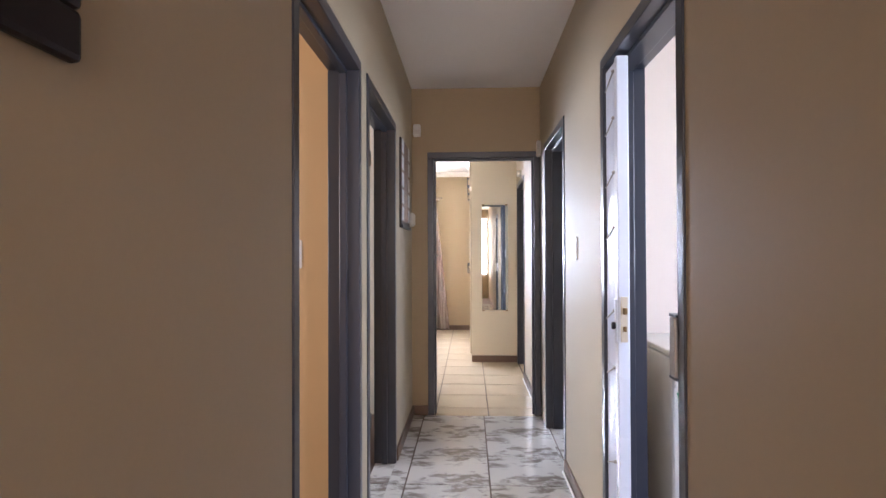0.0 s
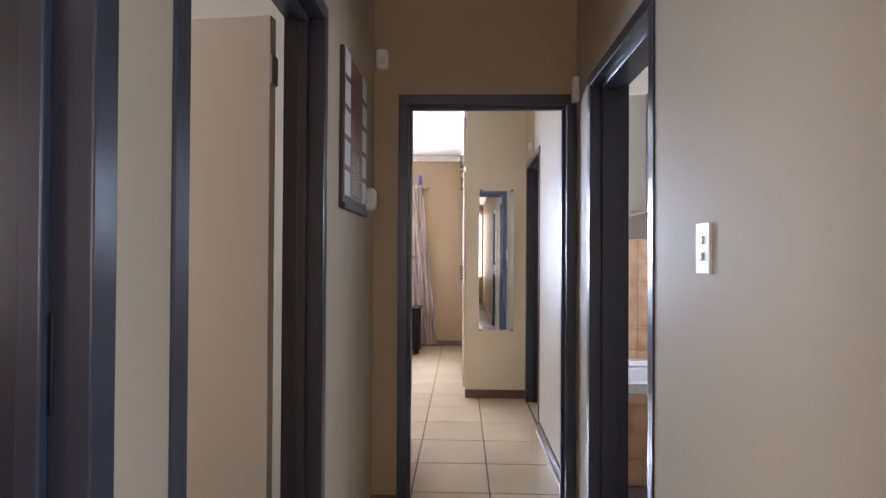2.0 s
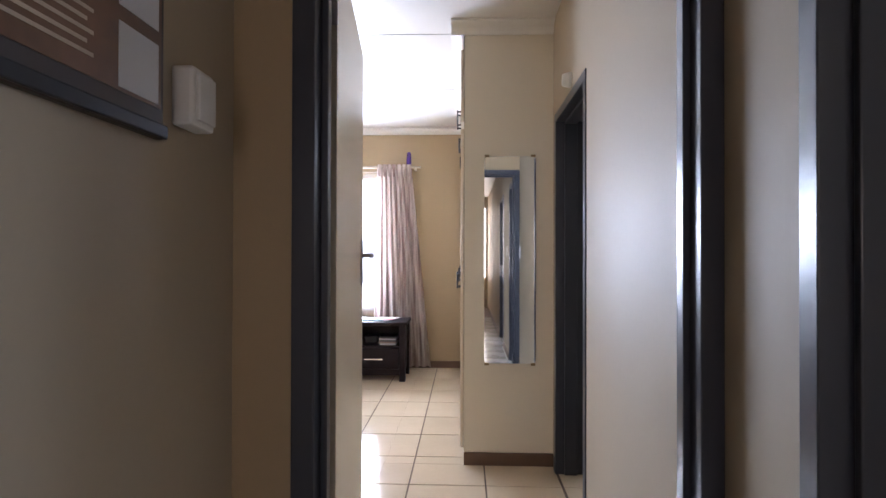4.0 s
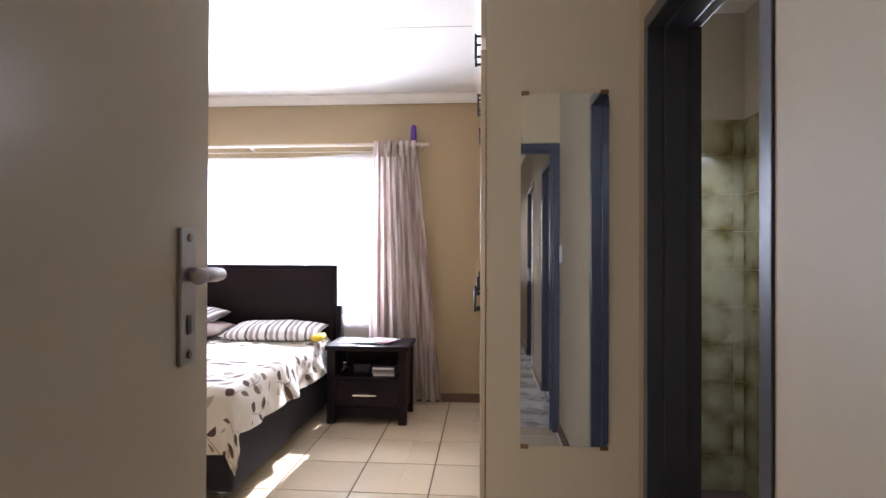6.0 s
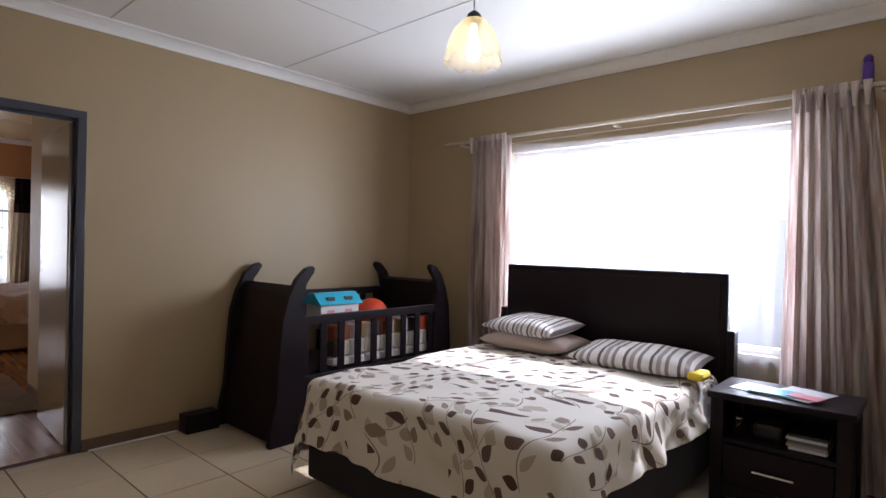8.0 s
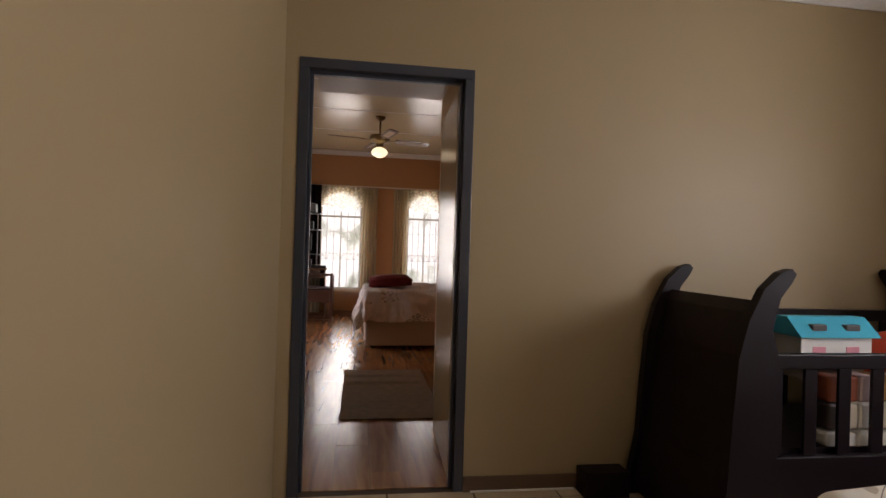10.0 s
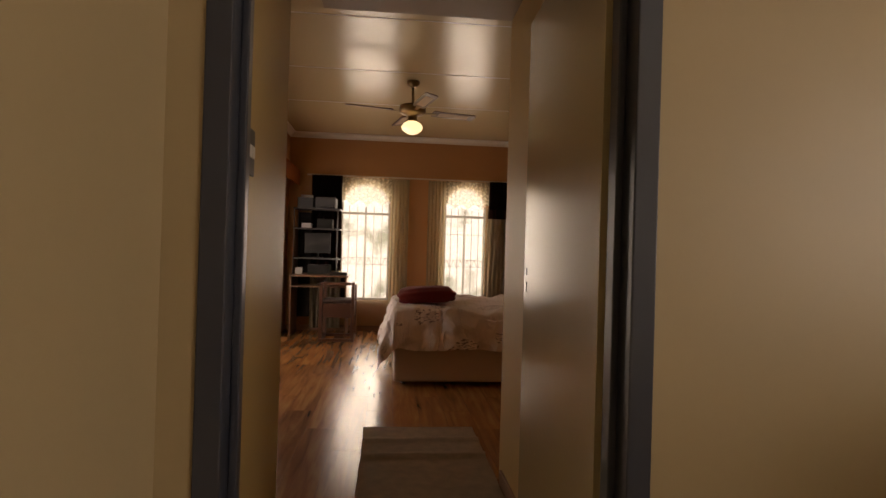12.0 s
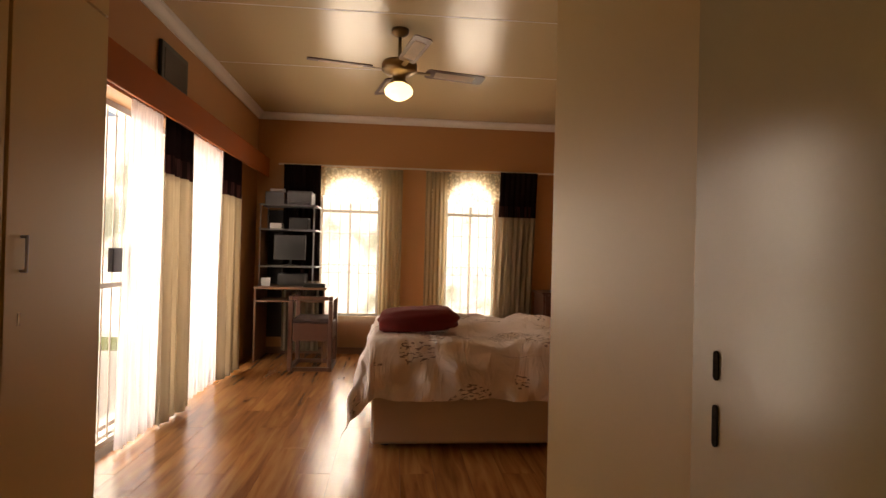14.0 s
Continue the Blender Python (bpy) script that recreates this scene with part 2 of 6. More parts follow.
def corridor_tile_material():
    """Pale glazed tile with the same soft grey-brown leafy smudges on each one."""
    m = shader("leafy_tile", (0.66, 0.66, 0.64), 0.14, bump=0.02, scale=8, vary=0.03)
    n, l = nodes_of(m)
    tc = n.new("ShaderNodeTexCoord"); info = n.new("ShaderNodeObjectInfo")
    sh = n.new("ShaderNodeMath"); sh.operation = "MULTIPLY"; sh.inputs[1].default_value = 0.05
    l.new(info.outputs["Random"], sh.inputs[0])
    add = n.new("ShaderNodeVectorMath"); add.operation = "ADD"
    l.new(tc.outputs["Object"], add.inputs[0]); l.new(sh.outputs[0], add.inputs[1])
    mp = n.new("ShaderNodeMapping"); mp.inputs["Rotation"].default_value = (0, 0, 0.6); mp.inputs["Scale"].default_value = (1.0, 1.7, 1)
    l.new(add.outputs[0], mp.inputs[0])
    no = n.new("ShaderNodeTexNoise"); no.inputs["Scale"].default_value = 8.5; no.inputs["Detail"].default_value = 5; no.inputs["Roughness"].default_value = 0.62; no.inputs["Distortion"].default_value = 0.5
    big = n.new("ShaderNodeTexNoise"); big.inputs["Scale"].default_value = 4.2; big.inputs["Detail"].default_value = 1
    l.new(mp.outputs[0], no.inputs["Vector"]); l.new(add.outputs[0], big.inputs["Vector"])
    a = n.new("ShaderNodeMapRange"); a.inputs[1].default_value = 0.47; a.inputs[2].default_value = 0.62
    b = n.new("ShaderNodeMapRange"); b.inputs[1].default_value = 0.40; b.inputs[2].default_value = 0.55
    l.new(no.outputs[0], a.inputs[0]); l.new(big.outputs[0], b.inputs[0])
    mu = n.new("ShaderNodeMath"); mu.operation = "MULTIPLY"
    l.new(a.outputs[0], mu.inputs[0]); l.new(b.outputs[0], mu.inputs[1])
    r = n.new("ShaderNodeValToRGB")
    e = r.color_ramp.elements
    e[0].position, e[0].color = 0.05, (0.63, 0.61, 0.57, 1)
    e[1].position, e[1].color = 0.95, (0.25, 0.22, 0.19, 1)
    k = e.new(0.35); k.color = (0.46, 0.44, 0.41, 1)
    k = e.new(0.65); k.color = (0.34, 0.315, 0.285, 1)
    l.new(mu.outputs[0], r.inputs[0]); l.new(r.outputs[0], bsdf(m).inputs["Base Color"])
    return m


def mottled_tile(name, dark, light, spot=0.5):
    """Glazed tile whose edges are darker than its middle."""
    m = shader(name, light, 0.16, bump=0.02, scale=8, vary=0.03)
    n, l = nodes_of(m)
    tc = n.new("ShaderNodeTexCoord")
    no = n.new("ShaderNodeTexNoise"); no.inputs["Scale"].default_value = 7; no.inputs["Detail"].default_value = 5
    geo = n.new("ShaderNodeNewGeometry")
    l.new(geo.outputs["Position"], no.inputs["Vector"])
    ln = n.new("ShaderNodeVectorMath"); ln.operation = "LENGTH"
    l.new(tc.outputs["Object"], ln.inputs[0])
    mr = n.new("ShaderNodeMapRange"); mr.inputs[1].default_value = 0.02; mr.inputs[2].default_value = 0.10
    l.new(ln.outputs[1], mr.inputs[0])
    mu = n.new("ShaderNodeMath"); mu.operation = "MULTIPLY"
    mr2 = n.new("ShaderNodeMapRange"); mr2.inputs[1].default_value = 0.35; mr2.inputs[2].default_value = 0.65
    l.new(no.outputs[0], mr2.inputs[0]); l.new(mr2.outputs[0], mu.inputs[0]); l.new(mr.outputs[0], mu.inputs[1])
    mx = n.new("ShaderNodeMix"); mx.data_type = "RGBA"
    mx.inputs[6].default_value, mx.inputs[7].default_value = (*light, 1), (*dark, 1)
    l.new(mu.outputs[0], mx.inputs[0]); l.new(mx.outputs[2], bsdf(m).inputs["Base Color"])
    return m


leafy_tile = corridor_tile_material()
orange_tile = mottled_tile("orange_glazed_tile", (0.48, 0.20, 0.07), (0.68, 0.47, 0.29))
olive_tile = mottled_tile("olive_glazed_tile", (0.14, 0.11, 0.02), (0.46, 0.43, 0.27))


def laminate_material():
    m = shader("laminate_plank", (0.30, 0.12, 0.045), 0.24, bump=0.03, scale=10, vary=0.1, coat=0.15)
    n, l = nodes_of(m)
    geo = n.new("ShaderNodeNewGeometry"); info = n.new("ShaderNodeObjectInfo")
    mp = n.new("ShaderNodeMapping"); mp.inputs["Scale"].default_value = (1.5, 17, 1)
    add = n.new("ShaderNodeVectorMath"); add.operation = "ADD"
    sc = n.new("ShaderNodeVectorMath"); sc.operation = "SCALE"; sc.inputs[3].default_value = 7.0
    cmb = n.new("ShaderNodeCombineXYZ"); l.new(info.outputs["Random"], cmb.inputs[0]); l.new(cmb.outputs[0], sc.inputs[0])
    l.new(geo.outputs["Position"], add.inputs[0]); l.new(sc.outputs[0], add.inputs[1]); l.new(add.outputs[0], mp.inputs[0])
    no = n.new("ShaderNodeTexNoise"); no.inputs["Scale"].default_value = 1.0; no.inputs["Detail"].default_value = 6; no.inputs["Distortion"].default_value = 0.6
    l.new(mp.outputs[0], no.inputs["Vector"])
    r = n.new("ShaderNodeValToRGB"); e = r.color_ramp.elements
    e[0].position, e[0].color = 0.28, (0.21, 0.08, 0.030, 1)
    e[1].position, e[1].color = 0.72, (0.52, 0.26, 0.10, 1)
    k = e.new(0.5); k.color = (0.38, 0.165, 0.06, 1)
    hs = n.new("ShaderNodeHueSaturation"); mr = n.new("ShaderNodeMapRange"); mr.inputs[3].default_value = 0.88; mr.inputs[4].default_value = 1.12
    l.new(info.outputs["Random"], mr.inputs[0]); l.new(mr.outputs[0], hs.inputs["Value"])
    l.new(no.outputs[0], r.inputs[0]); l.new(r.outputs[0], hs.inputs["Color"]); l.new(hs.outputs[0], bsdf(m).inputs["Base Color"])
    return m


laminate = laminate_material()


def math_node(n, l, op, a, b=None, c=None):
    k = n.new("ShaderNodeMath"); k.operation = op
    for i, v in enumerate((a, b, c)):
        if v is None:
            continue
        if isinstance(v, (int, float)):
            k.inputs[i].default_value = v
        else:
            l.new(v, k.inputs[i])
    return k.outputs[0]


def sprig_layer(n, l, uv, turn, gap, keep, shift):
    """Wavy stems with a leaf at each side in turn: leaf mask, random value of the leaf, stem mask."""
    mp = n.new("ShaderNodeMapping"); mp.inputs["Rotation"].default_value = (0, 0, turn); mp.inputs["Location"].default_value = (shift, shift * 1.7, 0)
    l.new(uv, mp.inputs[0])
    no = n.new("ShaderNodeTexNoise"); no.inputs["Scale"].default_value = 2.6; no.inputs["Detail"].default_value = 0
    l.new(mp.outputs[0], no.inputs["Vector"])
    xyz = n.new("ShaderNodeSeparateXYZ"); l.new(mp.outputs[0], xyz.inputs[0])

    def m(op, *a):
        return math_node(n, l, op, *a)
    warp = m("MULTIPLY", m("SUBTRACT", no.outputs[0], 0.5), 0.42)
    u, v = m("ADD", xyz.outputs[0], warp), m("ADD", xyz.outputs[1], 20.0)
    col = m("FLOOR", m("DIVIDE", u, gap))
    x = m("MULTIPLY", m("SUBTRACT", m("FRACT", m("DIVIDE", u, gap)), 0.5), gap)
    step = 0.070
    row = m("MULTIPLY_ADD", col, 0.37, m("DIVIDE", v, step))
    k = m("FLOOR", row)
    y = m("MULTIPLY", m("SUBTRACT", m("FRACT", row), 0.5), step)
    side = m("SUBTRACT", m("MULTIPLY", m("MODULO", k, 2.0), 2.0), 1.0)
    hashed = n.new("ShaderNodeCombineXYZ"); l.new(col, hashed.inputs[0]); l.new(k, hashed.inputs[1])
    wn_ = n.new("ShaderNodeTexWhiteNoise"); wn_.noise_dimensions = "2D"; l.new(hashed.outputs[0], wn_.inputs["Vector"])
    dx = m("SUBTRACT", m("MULTIPLY", x, side), 0.042)
    tilt = m("MULTIPLY_ADD", wn_.outputs[0], 0.7, 0.35)
    ca, sa = m("COSINE", tilt), m("SINE", tilt)
    along = m("ADD", m("MULTIPLY", dx, ca), m("MULTIPLY", y, sa))
    across = m("ABSOLUTE", m("SUBTRACT", m("MULTIPLY", y, ca), m("MULTIPLY", dx, sa)))
    q = m("DIVIDE", along, 0.041)
    edge = m("MULTIPLY", m("SUBTRACT", 1.0, m("MULTIPLY", q, q)), m("MULTIPLY_ADD", q, -0.006, 0.0245))
    leaf = m("LESS_THAN", across, edge)
    some = n.new("ShaderNodeTexNoise"); some.inputs["Scale"].default_value = 4.0; some.inputs["Detail"].default_value = 0
    l.new(uv, some.inputs["Vector"])
    here = m("GREATER_THAN", some.outputs[0], keep)
    leaf = m("MULTIPLY", leaf, here)
    stem = m("MULTIPLY", m("LESS_THAN", m("ABSOLUTE", x), 0.0022), here)
    return leaf, wn_.outputs[1], stem


def duvet_material():
    m = shader("leaf_print_duvet", (0.74, 0.69, 0.62), 0.9, bump=0.25, scale=12, vary=0.03, fine=200)
    n, l = nodes_of(m)
    tc = n.new("ShaderNodeTexCoord")
    base = (0.74, 0.69, 0.62, 1)
    col = None
    for turn, gap, keep, shift, tones in ((0.9, 0.27, 0.47, 1.3, ((0.0, (0.52, 0.45, 0.36)), (0.45, (0.44, 0.365, 0.29)))), (-0.25, 0.185, 0.38, 0.0, ((0.0, (0.10, 0.055, 0.04)), (0.34, (0.165, 0.10, 0.075)), (0.60, (0.30, 0.22, 0.17)), (0.84, (0.48, 0.41, 0.33))))):
        leaf, rnd, stem = sprig_layer(n, l, tc.outputs["UV"], turn, gap, keep, shift)
        sc = n.new("ShaderNodeSeparateColor"); l.new(rnd, sc.inputs[0])
        r = n.new("ShaderNodeValToRGB"); r.color_ramp.interpolation = "CONSTANT"
        e = r.color_ramp.elements
        e[0].position, e[0].color = 0.0, (*tones[0][1], 1)
        e[1].position, e[1].color = tones[1][0], (*tones[1][1], 1)
        for pos, c in tones[2:]:
            k = e.new(pos); k.color = (*c, 1)
        l.new(sc.outputs[0], r.inputs[0])
        ms = n.new("ShaderNodeMix"); ms.data_type = "RGBA"
        if col is None:
            ms.inputs[6].default_value = base
        else:
            l.new(col, ms.inputs[6])
        ms.inputs[7].default_value = (*[0.5 * v + 0.1 for v in tones[1][1]], 1); l.new(stem, ms.inputs[0])
        mx = n.new("ShaderNodeMix"); mx.data_type = "RGBA"
        l.new(ms.outputs[2], mx.inputs[6]); l.new(r.outputs[0], mx.inputs[7]); l.new(leaf, mx.inputs[0])
        col = mx.outputs[2]
    l.new(col, bsdf(m).inputs["Base Color"])
    return m


def script_print_material():
    """Pale duvet with small dark rows of printed script."""
    m = shader("script_print_duvet", (0.86, 0.79, 0.79), 0.9, bump=0.3, scale=12, vary=0.03, fine=200)
    n, l = nodes_of(m)
    tc = n.new("ShaderNodeTexCoord")
    mp = n.new("ShaderNodeMapping"); mp.inputs["Scale"].default_value = (60, 16, 1); mp.inputs["Rotation"].default_value = (0, 0, 0.35)
    l.new(tc.outputs["UV"], mp.inputs[0])
    fine_n = n.new("ShaderNodeTexNoise"); fine_n.inputs["Scale"].default_value = 1.6; fine_n.inputs["Detail"].default_value = 2
    l.new(mp.outputs[0], fine_n.inputs["Vector"])
    big = n.new("ShaderNodeTexNoise"); big.inputs["Scale"].default_value = 3.2
    l.new(tc.outputs["UV"], big.inputs["Vector"])
    a = math_node(n, l, "GREATER_THAN", fine_n.outputs[0], 0.56)
    b = math_node(n, l, "GREATER_THAN", big.outputs[0], 0.57)
    mx = n.new("ShaderNodeMix"); mx.data_type = "RGBA"
    mx.inputs[6].default_value, mx.inputs[7].default_value = (0.86, 0.79, 0.79, 1), (0.15, 0.10, 0.12, 1)
    l.new(math_node(n, l, "MULTIPLY", math_node(n, l, "MULTIPLY", a, b), 0.8), mx.inputs[0])
    l.new(mx.outputs[2], bsdf(m).inputs["Base Color"])
    fold_map = n.new("ShaderNodeMapping"); fold_map.inputs["Scale"].default_value = (2.2, 5.0, 1); fold_map.inputs["Rotation"].default_value = (0, 0, 0.35)
    l.new(tc.outputs["UV"], fold_map.inputs[0])
    crease = n.new("ShaderNodeTexNoise"); crease.inputs["Scale"].default_value = 1.4; crease.inputs["Detail"].default_value = 3; crease.inputs["Distortion"].default_value = 0.7
    l.new(fold_map.outputs[0], crease.inputs["Vector"])
    ridge = math_node(n, l, "SUBTRACT", 1.0, math_node(n, l, "MULTIPLY", math_node(n, l, "ABSOLUTE", math_node(n, l, "SUBTRACT", crease.outputs[0], 0.5)), 6.0))
    bp = n.new("ShaderNodeBump"); bp.inputs["Strength"].default_value = 0.65; bp.inputs["Distance"].default_value = 0.016
    l.new(ridge, bp.inputs["Height"]); l.new(bp.outputs[0], bsdf(m).inputs["Normal"])
    return m


def stripe_material():
    m = shader("striped_pillow_cloth", (0.7, 0.68, 0.66), 0.9, bump=0.2, fine=250, vary=0.03)
    n, l = nodes_of(m)
    tc = n.new("ShaderNodeTexCoord")
    sep = n.new("ShaderNodeSeparateXYZ"); l.new(tc.outputs["UV"], sep.inputs[0])
    fr = math_node(n, l, "FRACT", math_node(n, l, "MULTIPLY", sep.outputs[0], 5.0))
    r = n.new("ShaderNodeValToRGB"); r.color_ramp.interpolation = "CONSTANT"; e = r.color_ramp.elements
    e[0].position, e[0].color = 0.0, (0.70, 0.68, 0.66, 1)
    e[1].position, e[1].color = 0.30, (0.13, 0.10, 0.10, 1)
    for p, c in ((0.42, (0.62, 0.60, 0.58, 1)), (0.55, (0.33, 0.28, 0.27, 1)), (0.72, (0.7, 0.68, 0.66, 1)), (0.86, (0.24, 0.20, 0.20, 1))):
        k = e.new(p); k.color = c
    l.new(fr, r.inputs[0]); l.new(r.outputs[0], bsdf(m).inputs["Base Color"])
    return m


leaf_duvet, script_duvet, stripe_cloth = duvet_material(), script_print_material(), stripe_material()
plain_pillow = shader("taupe_pillow_cloth", (0.40, 0.32, 0.28), 0.9, bump=0.2, fine=250, vary=0.05)
grass_mat = shader("grass", (0.07, 0.10, 0.03), 0.95, bump=0.5, scale=3, vary=0.4)
outer_wall = shader("garden_wall_plaster", (0.55, 0.50, 0.42), 0.8, bump=0.2, scale=2, vary=0.1)


# ---- mesh helpers ----
def box(bm, x0, x1, y0, y1, z0, z1, bevel=0.0):
    """A box between two corners, its edges rounded by bevel."""
    r = bmesh.ops.create_cube(bm, size=1.0, matrix=Matrix.Translation(((x0 + x1) / 2, (y0 + y1) / 2, (z0 + z1) / 2)) @ Matrix.Diagonal((abs(x1 - x0), abs(y1 - y0), abs(z1 - z0), 1)))
    if bevel:
        edges = list({e for v in r["verts"] for e in v.link_edges})
        bmesh.ops.bevel(bm, geom=edges, offset=bevel, segments=2, affect="EDGES", profile=0.5)
    return bm


def made(*boxes, bevel=0.0):
    bm = bmesh.new()
    for b in boxes:
        box(bm, *b, bevel=bevel)
    return bm


def rod(bm, a, b, r0, r1=None, seg=12):
    """A round bar from a to b."""
    a, b = Vector(a), Vector(b)
    m = Matrix.Translation((a + b) / 2) @ (b - a).to_track_quat("Z", "Y").to_matrix().to_4x4()
    bmesh.ops.create_cone(bm, cap_ends=True, segments=seg, radius1=r0, radius2=r0 if r1 is None else r1, depth=(b - a).length, matrix=m)
    return bm


def lathe(bm, profile, at=(0, 0, 0), seg=24, close=False):
    """A turned shape: profile of (radius, height) about a vertical axis."""
    rings = []
    for r, z in profile:
        rings.append([bm.verts.new((at[0] + r * math.cos(2 * math.pi * i / seg), at[1] + r * math.sin(2 * math.pi * i / seg), at[2] + z)) for i in range(seg)])
    for a, b in zip(rings, rings[1:]):
        for i in range(seg):
            bm.faces.new((a[i], a[(i + 1) % seg], b[(i + 1) % seg], b[i]))
    if close:
        bm.faces.new(rings[0][::-1]); bm.faces.new(rings[-1])
    return bm


def prism(bm, outline, axis, lo, hi):
    """An outline of (a, z) drawn out along x or y."""
    put = (lambda a, z, c: (c, a, z)) if axis == "x" else (lambda a, z, c: (a, c, z))
    f0 = [bm.verts.new(put(a, z, lo)) for a, z in outline]
    f1 = [bm.verts.new(put(a, z, hi)) for a, z in outline]
    bm.faces.new(f0); bm.faces.new(f1[::-1])
    for i in range(len(outline)):
        j = (i + 1) % len(outline)
        bm.faces.new((f0[j], f0[i], f1[i], f1[j]))
    bmesh.ops.recalc_face_normals(bm, faces=bm.faces)
    return bm


origins = {}
spot = [Matrix.Identity(4)]      # where the group being built is drawn to


def place(x=0, y=0, z=0, sx=1, sy=1, sz=1):
    """Scales about the world's origin, then shifts, all that is built next."""
    spot[0] = Matrix.Translation((x, y, z)) @ Matrix.Diagonal((sx, sy, sz, 1))


def part(name, bm, material, parent=None, label="", smooth=False, kind=""):
    """Links a bmesh, drawn in world metres, as one mesh object under its parent."""
    o = origins.get(parent.name, Vector()) if parent else Vector()
    bm.transform(spot[0])
    if o.length:
        bmesh.ops.translate(bm, verts=bm.verts, vec=-o)
    me = bpy.data.meshes.new(name)
    bm.to_mesh(me); bm.free()
    if smooth:
        for p in me.polygons:
            p.use_smooth = True
    me.materials.append(material)
    ob = new(name, me)
    if parent:
        ob.parent = parent
        origins[ob.name] = o
    return tagged(ob, label, kind=kind)


def thing(name, at, label, category, group=""):
    e = new(name)
    e.empty_display_size = 0.1
    e.location = spot[0] @ Vector(at)
    origins[e.name] = e.location.copy()
    return tagged(e, label, category, group)


def structure(name, bm, material, label=""):
    return part(name, bm, material, None, label, kind="structure")

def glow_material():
    """Emission for an added backdrop: hazy garden brightness outside the far room's openings."""
    m = bpy.data.materials.new("garden_backdrop_glow")
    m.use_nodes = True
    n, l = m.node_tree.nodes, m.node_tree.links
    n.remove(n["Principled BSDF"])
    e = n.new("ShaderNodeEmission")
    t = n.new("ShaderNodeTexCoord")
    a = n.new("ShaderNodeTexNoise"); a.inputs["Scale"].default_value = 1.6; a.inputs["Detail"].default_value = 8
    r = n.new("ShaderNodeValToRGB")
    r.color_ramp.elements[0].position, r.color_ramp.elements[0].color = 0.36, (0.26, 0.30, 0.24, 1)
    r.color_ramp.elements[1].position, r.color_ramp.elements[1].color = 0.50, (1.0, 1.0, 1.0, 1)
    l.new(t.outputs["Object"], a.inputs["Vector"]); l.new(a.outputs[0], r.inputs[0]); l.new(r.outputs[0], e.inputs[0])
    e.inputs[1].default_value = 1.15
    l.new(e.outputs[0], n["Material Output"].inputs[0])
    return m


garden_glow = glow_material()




# ---- plan ----
XL, XR = -0.5, 0.51          # corridor walls
CEILB = 2.648
EY = 4.5                     # wall with the bedroom doorway
PY = 6.695                   # cupboard end panel with the mirror
NY = 9.50                    # bedroom window wall
WX = -4.19                   # bedroom wall with the doorway to the far room
CEIL, CEIL2, LOBBY = 2.575, 2.86, 2.42
SY = 4.80                    # far room's south wall
FX = -11.4                   # far wall with arched windows
T = 0.12
TE = 0.16                    # the corridor's east wall is thicker


def wall_y(name, x0, x1, y0, y1, holes, material, top=CEIL, label=""):
    """A wall that runs along y, with openings (y0, y1, z0, z1)."""
    bm, at = bmesh.new(), y0
    for a, b, z0, z1 in sorted(holes):
        if a > at:
            box(bm, x0, x1, at, a, 0, top)
        if z0 > 0:
            box(bm, x0, x1, a, b, 0, z0)
        if z1 < top:
            box(bm, x0, x1, a, b, z1, top)
        at = b
    if at < y1:
        box(bm, x0, x1, at, y1, 0, top)
    return structure(name, bm, material, label)


def wall_x(name, y0, y1, x0, x1, holes, material, top=CEIL, label=""):
    """A wall that runs along x, with openings (x0, x1, z0, z1)."""
    bm, at = bmesh.new(), x0
    for a, b, z0, z1 in sorted(holes):
        if a > at:
            box(bm, at, a, y0, y1, 0, top)
        if z0 > 0:
            box(bm, a, b, y0, y1, 0, z0)
        if z1 < top:
            box(bm, a, b, y0, y1, z1, top)
        at = b
    if at < x1:
        box(bm, at, x1, y0, y1, 0, top)
    return structure(name, bm, material, label)


L1, L2 = (1.52, 2.42), (2.56, 3.52)
R1, R2, R3 = (1.57, 2.47), (3.38, 4.24), (5.785, 6.62)
DT = 2.07
# corridor
wall_y("wall_corridor_west", XL - T, XL, -3.0, EY, [(*L1, 0, DT), (*L2, 0, DT)], wall_paint)
wall_y("wall_corridor_east", XR, XR + TE, -3.0, PY, [(*R1, 0, DT), (*R2, 0, DT), (*R3, 0, DT)], wall_paint, CEILB)
wall_x("wall_corridor_south", -3.12, -3.0, XL - T, XR + TE, [], wall_paint)
# darker bedroom paint, so the corridor face carries its shade against the light beyond
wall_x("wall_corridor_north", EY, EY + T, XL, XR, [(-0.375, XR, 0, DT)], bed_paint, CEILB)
wall_y("wall_passage_west", XL - T, XL, EY, 5.50, [], bed_paint, CEILB)
# bedroom south wall, a little out of square
bm = bmesh.new()
prism_pts = [(XL, 5.62), (WX, 5.86), (WX, 5.50), (XL, 5.50)]
lo = [bm.verts.new((x, y, 0)) for x, y in prism_pts]
hi = [bm.verts.new((x, y, CEILB)) for x, y in prism_pts]
bm.faces.new(lo); bm.faces.new(hi[::-1])
for i in range(4):
    j = (i + 1) % 4
    bm.faces.new((lo[j], lo[i], hi[i], hi[j]))
bmesh.ops.recalc_face_normals(bm, faces=bm.faces)
structure("wall_bedroom_south", bm, bed_paint)
WIN = (-3.0, -0.97, 0.68, 2.08)
wall_x("wall_bedroom_north", NY, NY + 0.22, WX - T, XR + TE, [WIN], bed_paint, CEILB)
WD = (5.925, 6.765)
wall_y("wall_bedroom_west", WX - T, WX, 5.50, NY, [(*WD, 0, DT)], bed_paint, CEILB)
wall_y("wall_cupboard_east", XR, XR + TE, PY, NY, [], cream_paint, CEILB)
